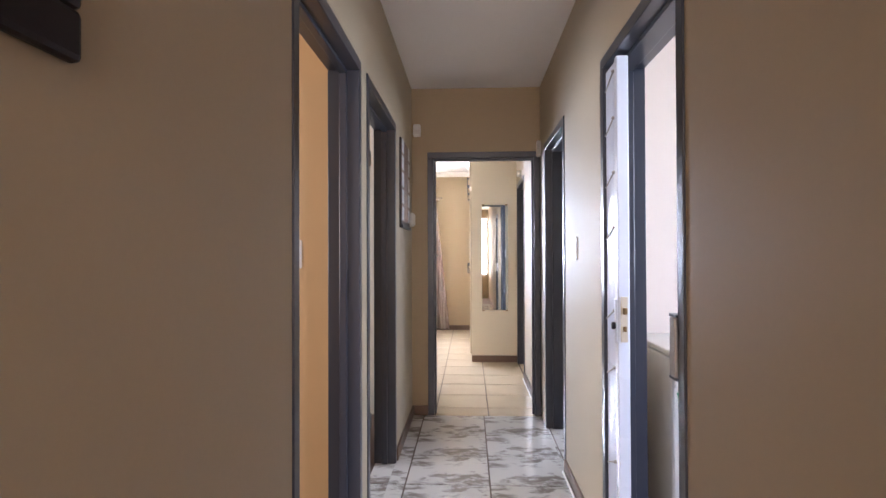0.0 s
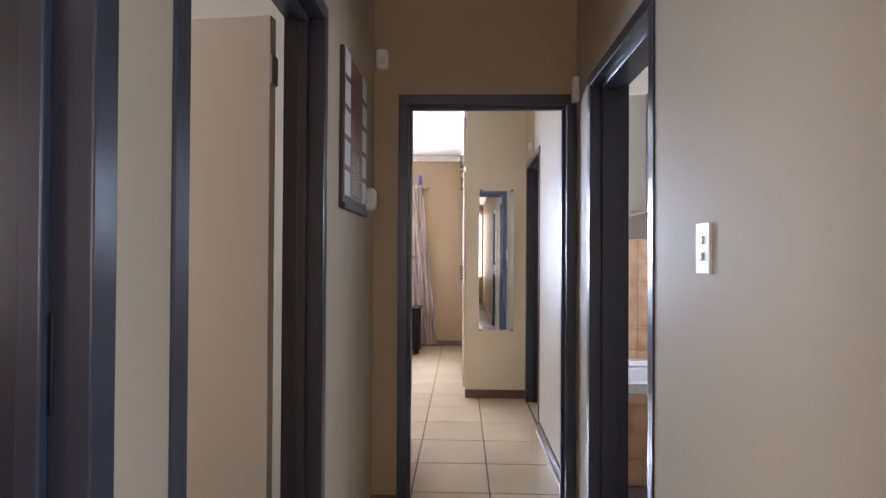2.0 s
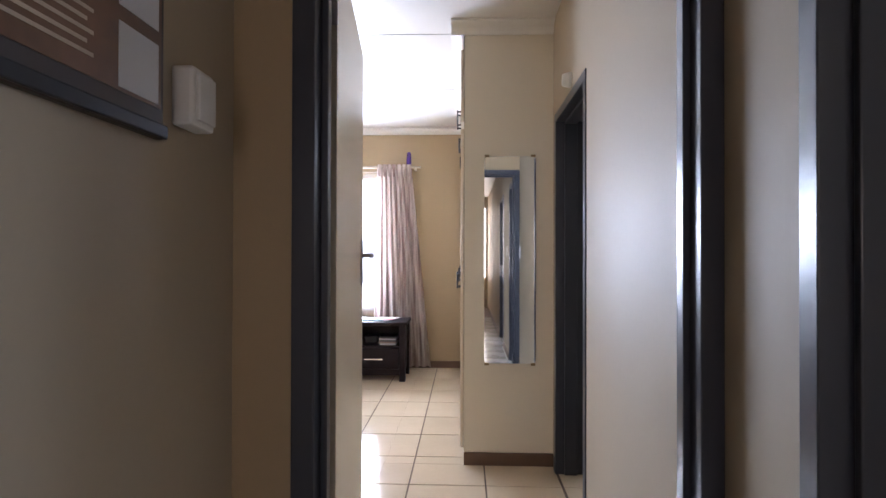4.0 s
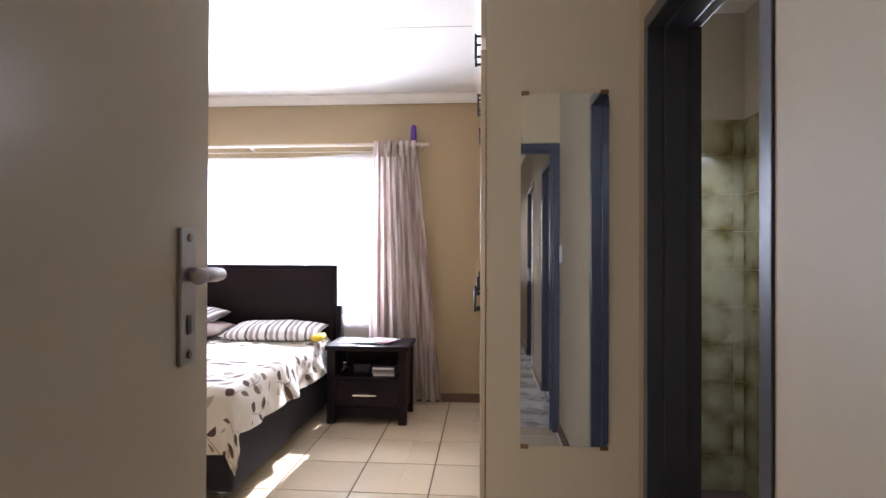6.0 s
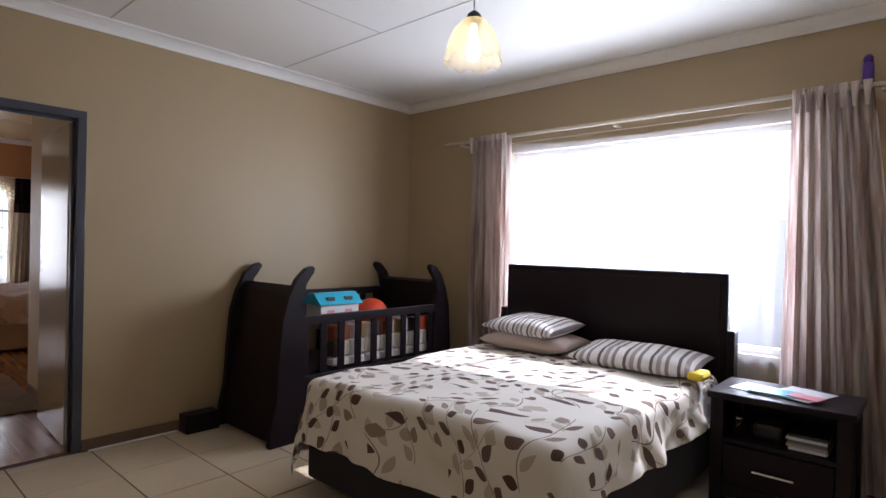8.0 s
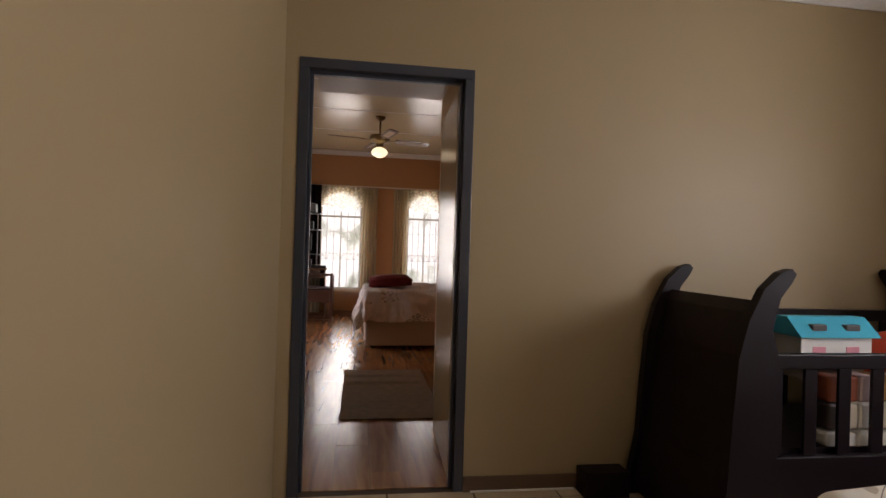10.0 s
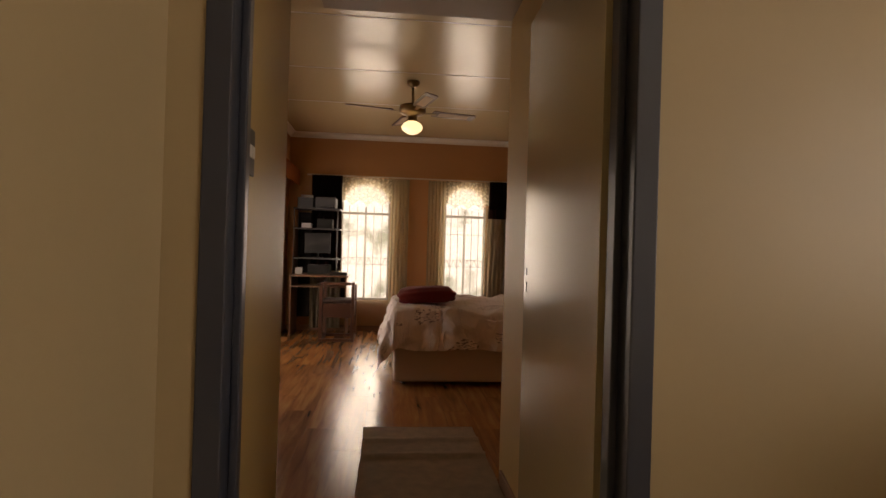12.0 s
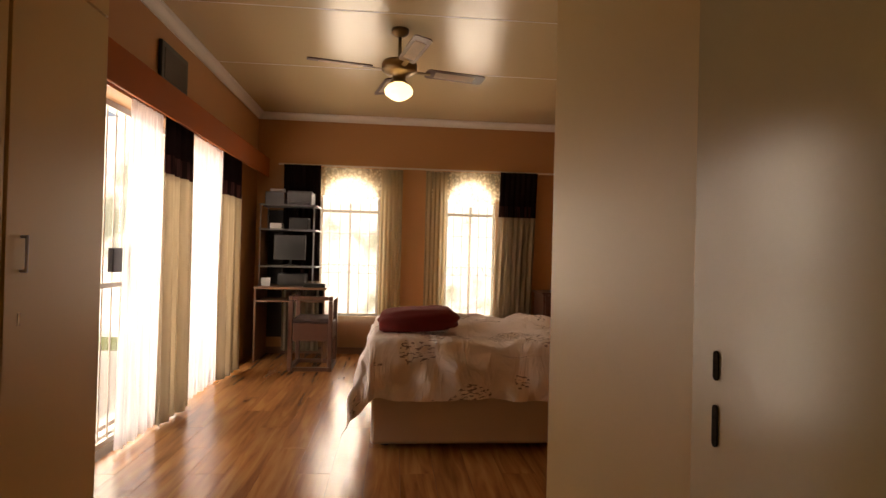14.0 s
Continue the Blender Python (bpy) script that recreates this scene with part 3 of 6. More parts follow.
# rooms beside the corridor
wall_x("wall_side_room_north", 2.42, 2.54, -3.0, XL - T, [], orange_paint)
wall_x("wall_side_room_south", -0.62, -0.5, -3.0, XL - T, [], orange_paint)
wall_y("wall_side_room_west", -3.12, -3.0, -0.62, 2.54, [], orange_paint)
wall_x("wall_second_room_north", 4.5, 4.62, -3.0, XL - T, [], cream_paint)
wall_y("wall_second_room_west", -3.12, -3.0, 2.54, 4.62, [], cream_paint)
wall_y("wall_laundry_east", 2.60, 2.72, -0.2, 3.22, [(0.7, 1.9, 0.9, 2.05)], pink_white)
wall_x("wall_laundry_north", 3.10, 3.22, XR + TE, 2.60, [], pink_white)
wall_x("wall_laundry_south", -0.2, -0.08, XR + TE, 2.60, [], pink_white)
wall_y("wall_bath_east", 2.30, 2.42, 3.22, 5.62, [(4.30, 5.30, 1.22, 2.03)], cream_paint)
wall_x("wall_bath_north", 5.62, 5.74, XR + TE, 2.42, [], cream_paint)
wall_x("wall_ensuite_north", 7.80, 7.92, XR + TE, 1.48, [], cream_paint)
# the opening is out of view, added for the ensuite's lamp
wall_y("wall_ensuite_east", 1.36, 1.48, 5.74, 7.80, [(6.9, 7.5, 1.6, 2.15)], cream_paint)
# far room
wall_x("wall_lobby_south", 5.76, 5.89, -5.17, WX - T, [], lobby_paint, CEIL2)
wall_x("wall_lobby_north", 6.87, 7.00, -6.07, WX - T, [], lobby_paint, CEIL2)
wall_x("wall_far_room_south", SY - 0.30, SY, FX - T, -5.05, [(-10.45, -7.75, 0, 2.14)], tan_paint, CEIL2)
wall_y("wall_cupboard_side", -5.17, -5.05, SY, 5.76, [], lobby_paint, CEIL2)
wall_x("wall_far_room_north", 9.0, 9.12, FX - T, -6.0, [], tan_paint, CEIL2)
wall_y("wall_far_room_east", -6.07, -5.95, 7.00, 9.12, [], tan_paint, CEIL2)
W1, W2 = (5.547, 6.264), (7.066, 7.687)


def arched_wall():
    """The far wall, with two arched openings."""
    bm = bmesh.new()
    x0, x1, sill, spring = FX - T, FX, 0.45, 1.85
    at = SY - 0.30
    for a, b in (W1, W2):
        box(bm, x0, x1, at, a, 0, CEIL2)
        box(bm, x0, x1, a, b, 0, sill)
        c, r, rise = (a + b) / 2, (b - a) / 2, 0.31
        steps = 14
        for i in range(steps):
            t0, t1 = math.pi * i / steps, math.pi * (i + 1) / steps
            ya, yb = c - r * math.cos(t0), c - r * math.cos(t1)
            za, zb = spring + rise * math.sin(t0), spring + rise * math.sin(t1)
            vs = []
            for x in (x0, x1):
                vs.append([bm.verts.new((x, ya, za)), bm.verts.new((x, yb, zb)), bm.verts.new((x, yb, CEIL2)), bm.verts.new((x, ya, CEIL2))])
            p, q = vs
            bm.faces.new(p); bm.faces.new(q[::-1]); bm.faces.new((p[1], p[0], q[0], q[1]))
        at = b
    box(bm, x0, x1, at, 9.12, 0, CEIL2)
    bmesh.ops.recalc_face_normals(bm, faces=bm.faces)
    return structure("wall_arched", bm, tan_paint)


arched_wall()

# ceilings
structure("ceiling_corridor", made((XL, XR, -3.0, EY, CEIL, CEIL + 0.1)), ceiling_paint)
structure("ceiling_bedroom", made((WX - T, XR + TE, EY + T, NY + 0.22, CEILB, CEILB + 0.1)), white_paint)
structure("ceiling_west_rooms", made((-3.12, XL - T, -0.62, EY + T, CEIL, CEIL + 0.1)), white_paint)
structure("ceiling_east_rooms", made((XR + TE, 2.72, -0.2, 7.92, CEIL, CEIL + 0.1)), white_paint)
structure("ceiling_lobby", made((-6.07, WX - T, 5.89, 6.87, LOBBY, LOBBY + 0.3)), lobby_ceiling)
structure("ceiling_far_room", made((FX - T, -5.05, SY - 0.30, 9.12, CEIL2, CEIL2 + 0.1)), gloss_ceiling)


def ceiling_seams(name, segs, material):
    bm = bmesh.new()
    for s in segs:
        box(bm, *s)
    return structure(name, bm, material)


seam_mat = shader("seam_strip", (0.42, 0.40, 0.37), 0.6, vary=0.05)
ceiling_seams("ceiling_seam", [(WX, -0.03, 8.055, 8.062, CEILB - 0.002, CEILB), (WX, XR, 6.855, 6.862, CEILB - 0.002, CEILB), (-3.0, -2.993, 6.862, 8.055, CEILB - 0.002, CEILB)], seam_mat)
ceiling_seams("ceiling_seam_far", [(-7.208, -7.20, SY, 9.0, CEIL2 - 0.002, CEIL2), (-8.408, -8.40, SY, 9.0, CEIL2 - 0.002, CEIL2), (-9.608, -9.60, SY, 9.0, CEIL2 - 0.002, CEIL2)], white_paint)


def cornice(name, runs, material, size=0.075):
    """Coved plaster moulding. runs: (axis, wall coordinate, side, from, to, height)."""
    bm = bmesh.new()
    for axis, c, side, a, b, top in runs:
        pts = [(c, top), (c, top - size), (c + side * 0.012, top - size)] + [(c + side * (0.012 + (size - 0.012) * (1 - math.cos(t))), top - size + (size - 0.012) * math.sin(t)) for t in (0.3, 0.6, 0.9, 1.2)] + [(c + side * size, top - 0.012), (c + side * size, top)]
        prism(bm, pts, {"x": "x", "y": "y"}[axis], a, b)
    return structure(name, bm, material)


# axis "x": runs along x on a wall y = c; axis "y": runs along y on a wall x = c
cornice("trim_cornice_bedroom", [("x", NY, -1, WX, -0.03, CEILB), ("y", WX, 1, 5.86, NY, CEILB), ("y", -0.03, -1, PY, NY, CEILB), ("x", PY, -1, -0.10, XR, CEILB)], white_paint)
cornice("trim_cornice_far", [("y", FX, 1, SY, 9.0, CEIL2), ("x", SY, 1, FX, -7.0, CEIL2)], white_paint)


# ---- floors ----
def tiled_floor(name, rects, pitch, ox, oy, material, gap=0.004, label=""):
    """Slab with real tiles; rects of (x0, x1, y0, y1)."""
    bm = bmesh.new()
    for x0, x1, y0, y1 in rects:
        box(bm, x0, x1, y0, y1, -0.12, -0.003)
    floor = structure(name, bm, grout, label)
    return floor


tile_jobs = []
f1 = tiled_floor("floor_corridor", [(-3.12, 2.72, -3.12, EY)], 0.45, 0, 0, leafy_tile)
tile_jobs.append((f1, [(XL, XR, -1.0, EY), (XR, XR + TE, *R1), (XR, XR + TE, *R2), (XL - T, XL, *L1), (XL - T, XL, *L2)], 0.466, 0.440, 0.062, 4.495, leafy_tile))
f2 = tiled_floor("floor_bedroom", [(WX - 0.06, 2.72, EY, NY + 0.22)], 0.42, 0, 0, tile_beige)
tile_jobs.append((f2, [(-0.5, XR, EY, PY), (-4.19, -0.5, 5.62, NY), (-0.5, -0.02, PY, NY), (XR, XR + TE, *R3)], 0.42, 0.42, 0.10, 5.975, tile_beige))
bm = made((FX - T, WX - 0.06, SY - 0.30, 9.12, -0.12, -0.003))
f3 = structure("floor_far_room", bm, grout)

# ---- door frames ----
def door_frame(name, axis, c0, c1, a0, a1, top, strike=None, label="dark blue-grey gloss painted steel door frame"):
    """Pressed-steel frame: jambs and head with a stop, round the opening a0..a1."""
    fr = thing(name, ((c0 + c1) / 2, (a0 + a1) / 2, 0) if axis == "y" else ((a0 + a1) / 2, (c0 + c1) / 2, 0), label, "door frame", "steel door frames")
    del fr["group"]
    p, w = 0.006, 0.048

    def b(a, a2, c, c2, z, z2):
        return (c, c2, a, a2, z, z2) if axis == "y" else (a, a2, c, c2, z, z2)
    for s, (e0, e1) in ((1, (a0, a0 + w)), (-1, (a1 - w, a1))):
        inner = (a0 + w, a0 + w + 0.016) if s == 1 else (a1 - w - 0.016, a1 - w)
        bm = made(b(e0, e1, c0 - p, c1 + p, 0, top - w), bevel=0.003)
        box(bm, *b(*inner, c0 + 0.045, c1 - 0.045, 0, top - w - 0.016), bevel=0.003)
        part("jamb", bm, frame_paint, fr)
    bm = made(b(a0, a1, c0 - p, c1 + p, top - w, top), bevel=0.003)
    box(bm, *b(a0 + w + 0.001, a1 - w - 0.001, c0 + 0.045, c1 - 0.045, top - w - 0.016, top - w + 0.001), bevel=0.003)
    part("head", bm, frame_paint, fr)
    if strike is not None:
        a = a0 + w if strike[0] < 0 else a1 - w
        s = 1 if strike[0] < 0 else -1
        c = strike[1]
        bm = made(b(a, a + s * 0.004, c - 0.016, c + 0.016, 0.98 + 0.10, 1.20 + 0.0), bevel=0.001)
        part("strike_plate", bm, black_metal, fr, "black metal strike plate")
    return fr


door_frame("door_frame", "y", XL - T, XL, *L1, DT, (1, XL - 0.055))
door_frame("door_frame", "y", XL - T, XL, *L2, DT)
door_frame("door_frame", "y", XR, XR + TE, *R1, DT, (1, XR + 0.085))
door_frame("door_frame", "y", XR, XR + TE, *R2, DT, (1, XR + 0.085))
door_frame("door_frame", "x", EY, EY + T, -0.375, XR - 0.001, DT)
door_frame("door_frame", "y", XR, XR + TE, *R3, DT, (1, XR + 0.085))
door_frame("door_frame", "y", WX - T, WX, *WD, DT)

# skirtings
SK = [(XL, XL + 0.014, -3.0, L1[0]), (XL, XL + 0.014, L1[1], L2[0]), (XL, XL + 0.014, L2[1], EY), (XL + 0.014, -0.375, EY - 0.014, EY),
      (XR - 0.014, XR, -3.0, R1[0]), (XR - 0.014, XR, R1[1], R2[0]), (XR - 0.014, XR, EY + T + 0.008, R3[0]),
      (WX, WX + 0.014, WD[1], NY), (WX + 0.014, -0.05, NY - 0.014, NY), (-0.02, XR, PY - 0.014, PY)]
bm = bmesh.new()
for s in SK:
    box(bm, *s, 0, 0.075, bevel=0.003)
structure("baseboard", bm, skirt_paint)
bm = bmesh.new()
box(bm, -6.0, -4.40, 6.856, 6.87, 0, 0.075, bevel=0.003)
box(bm, FX, FX + 0.014, SY, 9.0, 0, 0.075, bevel=0.003)
structure("baseboard_far", bm, desk_wood)


cables = (((XR - 0.022, 2.50), (XR - 0.022, 3.37)), ((XR - 0.022, 4.66), (XR - 0.022, 5.77)), ((WX + 0.022, 6.80), (WX + 0.022, 7.33)))
bm = bmesh.new()
for a, b in cables:
    rod(bm, (*a, 0.007), (*b, 0.007), 0.0055, seg=8)
structure("trim_cable", bm, plastic_white, "thin white cable lying along the skirting")


# ---- bedroom window ----
def window_frame(name, x0, x1, z0, z1, y, bars, label):
    w = tagged(part(name, made((x0, x1, y, y + 0.05, z0, z0 + 0.04), (x0, x1, y, y + 0.05, z1 - 0.04, z1), (x0, x0 + 0.04, y, y + 0.05, z0 + 0.04, z1 - 0.04), (x1 - 0.04, x1, y, y + 0.05, z0 + 0.04, z1 - 0.04)), white_paint), label, kind="structure")
    return w


win = window_frame("window_1", WIN[0], WIN[1], WIN[2], WIN[3], NY + 0.08, 3, "wide white steel bedroom window")
for k in range(1, 3):
    x = WIN[0] + (WIN[1] - WIN[0]) * k / 3
    part("mullion", made((x - 0.02, x + 0.02, NY + 0.085, NY + 0.125, WIN[2] + 0.04, WIN[3] - 0.04)), white_paint, win)
for k in range(3):
    a, b = WIN[0] + (WIN[1] - WIN[0]) * k / 3, WIN[0] + (WIN[1] - WIN[0]) * (k + 1) / 3
    g = part("pane", made((a + 0.022, b - 0.022, NY + 0.10, NY + 0.104, WIN[2] + 0.042, WIN[3] - 0.042)), pane_glass, win)
    g.visible_shadow = False


def drape(name, x0, x1, y, top, bottom, folds, depth, material, spread=0.0, parent=None, shift=0.0, axis="x", seed=1, split=None, label=""):
    """A hanging curtain with folds that fan out downwards. split: (height, name, material) for a band of other cloth on top."""
    rnd = random.Random(seed)
    ph = [rnd.uniform(0, 6.28) for _ in range(4)]
    n, rows = folds * 10, 16

    def point(i, j):
        u, v = i / n, j / rows
        z = top + (bottom - top) * v
        wide = (x1 - x0) + spread * v
        x = x0 + shift * v + wide * u
        d = depth * (0.55 + 0.45 * v)
        off = d * (math.sin(2 * math.pi * folds * u + ph[0] + 0.9 * v * math.sin(ph[1] + 3 * u)) * 0.7 + 0.3 * math.sin(2 * math.pi * folds * 0.47 * u + ph[2]))
        x += 0.25 * d * math.sin(4 * math.pi * folds * u + ph[3])
        return (x, y + off, z) if axis == "x" else (y + off, x, z)
    obs = []
    groups = [(name, material, 0, rows)]
    if split:
        cut = max(1, round((top - split[0]) / (top - bottom) * rows))
        groups = [(split[1], split[2], 0, cut), (name, material, cut, rows)]
        if cut >= 3 and len(split) > 3:
            groups = [(split[1], split[2], 0, cut - 1), (split[3], split[4], cut - 1, cut), (name, material, cut, rows)]
    for nm, mat, j0, j1 in groups:
        bm = bmesh.new()
        g = [[bm.verts.new(point(i, j)) for i in range(n + 1)] for j in range(j0, j1 + 1)]
        for j in range(len(g) - 1):
            for i in range(n):
                bm.faces.new((g[j][i], g[j][i + 1], g[j + 1][i + 1], g[j + 1][i]))
        r = bmesh.ops.solidify(bm, geom=bm.faces[:], thickness=0.002)
        obs.append(part(nm, bm, mat, parent, label, smooth=True))
    return obs


cr = thing("curtain_rail", (-2.07, NY - 0.09, 2.19), "cream wooden curtain pole over the bedroom window", "curtain pole")
bm = bmesh.new(); rod(bm, (-3.63, NY - 0.10, 2.20), (-0.50, NY - 0.10, 2.20), 0.014)
part("pole", bm, cream_paint, cr, smooth=True)
for x in (-3.45, -2.05, -0.56):
    part("bracket", made((x - 0.012, x + 0.012, NY - 0.10, NY, 2.17, 2.186), bevel=0.002), cream_paint, cr)
for x0, x1, sp, sh, seed in ((-3.32, -2.93, 0.06, -0.02, 3), (-0.97, -0.60, 0.26, -0.04, 5)):
    c = thing("curtain", ((x0 + x1) / 2, NY - 0.10, 2.18), "long pinkish-beige striped curtain hanging in deep folds beside the bedroom window", "curtain", "bedroom curtains")
    drape("drop", x0, x1, NY - 0.10, 2.205, 0.03, 8, 0.042, curtain_cloth, sp, c, sh, seed=seed)
    for k in range(7):
        x = x0 + (x1 - x0) * (k + 0.5) / 7
        bm = bmesh.new()
        for dx in (-0.014, 0, 0.014):
            rod(bm, (x + dx * 0.35, NY - 0.148, 2.09), (x + dx, NY - 0.150, 2.222), 0.005, 0.009, 8)
        part("pinch_pleat", bm, curtain_cloth, c, smooth=True)
net = thing("net_curtain", (-1.95, NY - 0.04, 2.1), "thin white net curtain glowing with daylight across the bedroom window", "net curtain")
bm = bmesh.new()
n, rows = 150, 12
g = []
for j in range(rows + 1):
    r_ = []
    for i in range(n + 1):
        u, v = i / n, j / rows
        topz = 2.155 - 0.05 * math.sin(math.pi * u)
        r_.append(bm.verts.new((-3.02 + 2.10 * u, NY - 0.035 + 0.012 * math.sin(u * 150) * (0.4 + 0.6 * v), topz + (0.42 - topz) * v)))
    g.append(r_)
for j in range(rows):
    for i in range(n):
        bm.faces.new((g[j][i], g[j][i + 1], g[j + 1][i + 1], g[j + 1][i]))
part("drop", bm, net_cloth, net, smooth=True)
bm = bmesh.new(); rod(bm, (-3.02, NY - 0.03, 2.155), (-0.92, NY - 0.03, 2.155), 0.004, seg=8)
part("wire", bm, cream_paint, net)

can = thing("aerosol_can", (-0.63, NY - 0.07, 2.214), "small purple air freshener can standing on the curtain pole", "can")
bm = bmesh.new(); lathe(bm, [(0.0, 0), (0.024, 0.0), (0.026, 0.005), (0.026, 0.10), (0.018, 0.105), (0, 0.105)], (-0.63, NY - 0.10, 2.214))
part("body", bm, purple_plastic, can, smooth=True)
bm = bmesh.new(); lathe(bm, [(0.0, 0.105), (0.022, 0.106), (0.022, 0.135), (0.012, 0.15), (0, 0.15)], (-0.63, NY - 0.10, 2.214))
part("cap", bm, purple_plastic, can, "dark purple cap", smooth=True)


# ---- beds ----
def draped_sheet(x0, x1, y0, y1, top, over, seed, wave=0.02, n=90):
    """A cover laid over a block. over: hang at x0, x1, y0, y1 sides."""
    bm = bmesh.new()
    uv = bm.loops.layers.uv.new()
    ax0, ax1, ay0, ay1 = over
    r = 0.06
    g, p = {}, {}
    nx = n
    ny = n
    for i in range(nx + 1):
        for j in range(ny + 1):
            u = x0 - ax0 + (x1 - x0 + ax0 + ax1) * i / nx
            v = y0 - ay0 + (y1 - y0 + ay0 + ay1) * j / ny
            cx, cy = min(max(u, x0 + r), x1 - r), min(max(v, y0 + r), y1 - r)
            dx, dy = u - cx, v - cy
            d = math.hypot(dx, dy)
            if d > 1e-6:
                t = min(d, r * math.pi / 2)
                out = r * math.sin(t / r)
                down = r * (1 - math.cos(t / r)) + max(0, d - r * math.pi / 2)
                rest = max(0, d - r * math.pi / 2)
                rid = 1 - 2.4 * abs(noise.noise(Vector(((u + v * 0.7) * 4.5, (v - u) * 1.1, seed + 5))))
                flare = (0.12 + (0.35 if wave > 0.03 else 0.1) * min(abs(dx), abs(dy)) / d) * rest + 0.30 * wave * max(0, rid) * min(1, rest / 0.08) + (0.016 * math.sin((cx if abs(dy) > abs(dx) else cy) * 11 + seed * 2 + math.atan2(dy, dx) * 4) + 0.022 * (1 + wave * 25) * noise.noise(Vector((u * 7, v * 7, seed)))) * min(1, rest / 0.15)
                out += flare
                x, y, z = cx + dx / d * out, cy + dy / d * out, top - down
            else:
                x, y, z = u, v, top
            nz = noise.noise(Vector((u * 3.1 + seed, v * 3.1, 0.3))) * wave + noise.noise(Vector((u * 9 + seed, v * 6, 1.3))) * wave * 0.35
            z += nz * (1.0 if d < 0.1 else 0.5)
            if wave > 0.03:
                z += 0.22 * wave * max(0, 1 - 3.2 * abs(noise.noise(Vector(((u + v * 0.7) * 4.5, (v - u) * 1.1, seed + 5)))))
            g[i, j] = bm.verts.new((x, y, max(0.03, z)))
            p[i, j] = (u, v)
    for i in range(nx):
        for j in range(ny):
            ks = ((i, j), (i + 1, j), (i + 1, j + 1), (i, j + 1))
            f = bm.faces.new([g[k] for k in ks])
            for lp, k in zip(f.loops, ks):
                lp[uv].uv = p[k]
    return bm


def pillow_mesh(cx, cy, cz, w, d, h, rz=0.0, rx=0.0, seed=0):
    bm = bmesh.new()
    uv = bm.loops.layers.uv.new()
    n = 22
    m = Matrix.Translation((cx, cy, cz)) @ Matrix.Rotation(rz, 4, "Z") @ Matrix.Rotation(rx, 4, "X")
    sides = []
    for s in (1, -1):
        g = {}
        for i in range(n + 1):
            for j in range(n + 1):
                u, v = 2 * i / n - 1, 2 * j / n - 1
                k = max(0.0, (1 - abs(u) ** 3.2)) ** 0.55 * max(0.0, (1 - abs(v) ** 3.2)) ** 0.55
                pinch = 1 - 0.06 * (1 - abs(u * v))
                z = s * h / 2 * k + noise.noise(Vector((u * 2 + seed, v * 2, s))) * 0.012 * k
                g[i, j] = (bm.verts.new(m @ Vector((u * w / 2 * (1 - 0.05 * (1 - v * v)), v * d / 2 * (1 - 0.05 * (1 - u * u)), z))), (u * 0.5 + 0.5, v * 0.5 + 0.5))
        for i in range(n):
            for j in range(n):
                ks = [g[i, j], g[i + 1, j], g[i + 1, j + 1], g[i, j + 1]]
                if s < 0:
                    ks.reverse()
                f = bm.faces.new([k[0] for k in ks])
                for lp, k in zip(f.loops, ks):
                    lp[uv].uv = k[1]
    bmesh.ops.remove_doubles(bm, verts=bm.verts, dist=1e-5)
    return bm


BX0, BX1, BY0, BY1 = -2.83, -1.27, 7.42, 9.26
bed = thing("bed", ((BX0 + BX1) / 2, (BY0 + BY1) / 2, 0), "double bed with dark divan base and tall dark wood headboard", "bed")
part("divan", made((BX0 + 0.02, BX1 - 0.02, BY0 + 0.02, BY1, 0.06, 0.36), bevel=0.02), divan_fabric, bed, "black fabric divan base")
part("mattress", made((BX0 + 0.02, BX1 - 0.02, BY0 + 0.02, BY1, 0.36, 0.575), bevel=0.04), white_paint, bed, "white mattress")
for x in (BX0 + 0.12, BX1 - 0.12):
    for y in (BY0 + 0.12, BY1 - 0.15):
        bm = bmesh.new(); lathe(bm, [(0.022, 0.0), (0.026, 0.02), (0.022, 0.06)], (x, y, 0), close=True)
        part("foot", bm, chrome, bed, "small metal foot", smooth=True)
bm = made((-2.84, -1.255, 9.28, 9.34, 0.05, 1.175), bevel=0.006)
box(bm, -2.80, -1.295, 9.268, 9.28, 0.40, 1.135, bevel=0.004)
part("headboard", bm, dark_wood, bed, "dark stained wooden headboard")
part("headboard_wing", made((-1.253, -1.21, 9.26, 9.34, 0.05, 0.84), bevel=0.006), dark_wood, bed)
part("headboard_wing", made((-2.885, -2.842, 9.26, 9.34, 0.05, 0.84), bevel=0.006), dark_wood, bed)
duvet = part("duvet", draped_sheet(BX0, BX1, BY0, BY1 - 0.03, 0.60, (0.40, 0.22, 0.30, 0.02), 3, n=130), leaf_duvet, None, smooth=True)
tagged(duvet, "cream duvet with brown leaf print draped over the bed", "duvet")
PIL = [("pillow", (-2.40, 9.0, 0.665, 0.68, 0.42, 0.13, 0.08, 0.0, 1), plain_pillow, "plain taupe pillow under a striped one on the bed"),
       ("pillow", (-2.44, 9.02, 0.765, 0.62, 0.40, 0.13, -0.10, 0.10, 2), stripe_cloth, "grey and white striped pillow lying on the taupe pillow"),
       ("pillow", (-1.66, 8.98, 0.665, 0.76, 0.40, 0.13, 0.06, 0.1, 3), stripe_cloth, "grey and white striped pillow beside the nightstand")]
for nm, a, mat, lab in PIL:
    tagged(part(nm, pillow_mesh(*a), mat, None, smooth=True), lab, "pillow", "pillows on the bed")
tagged(part("folded_cloth", made((-1.33, -1.24, 8.80, 8.95, 0.612, 0.66), bevel=0.02), yellow_cloth, None), "small bright yellow cloth tucked at the bed's edge", "cloth")


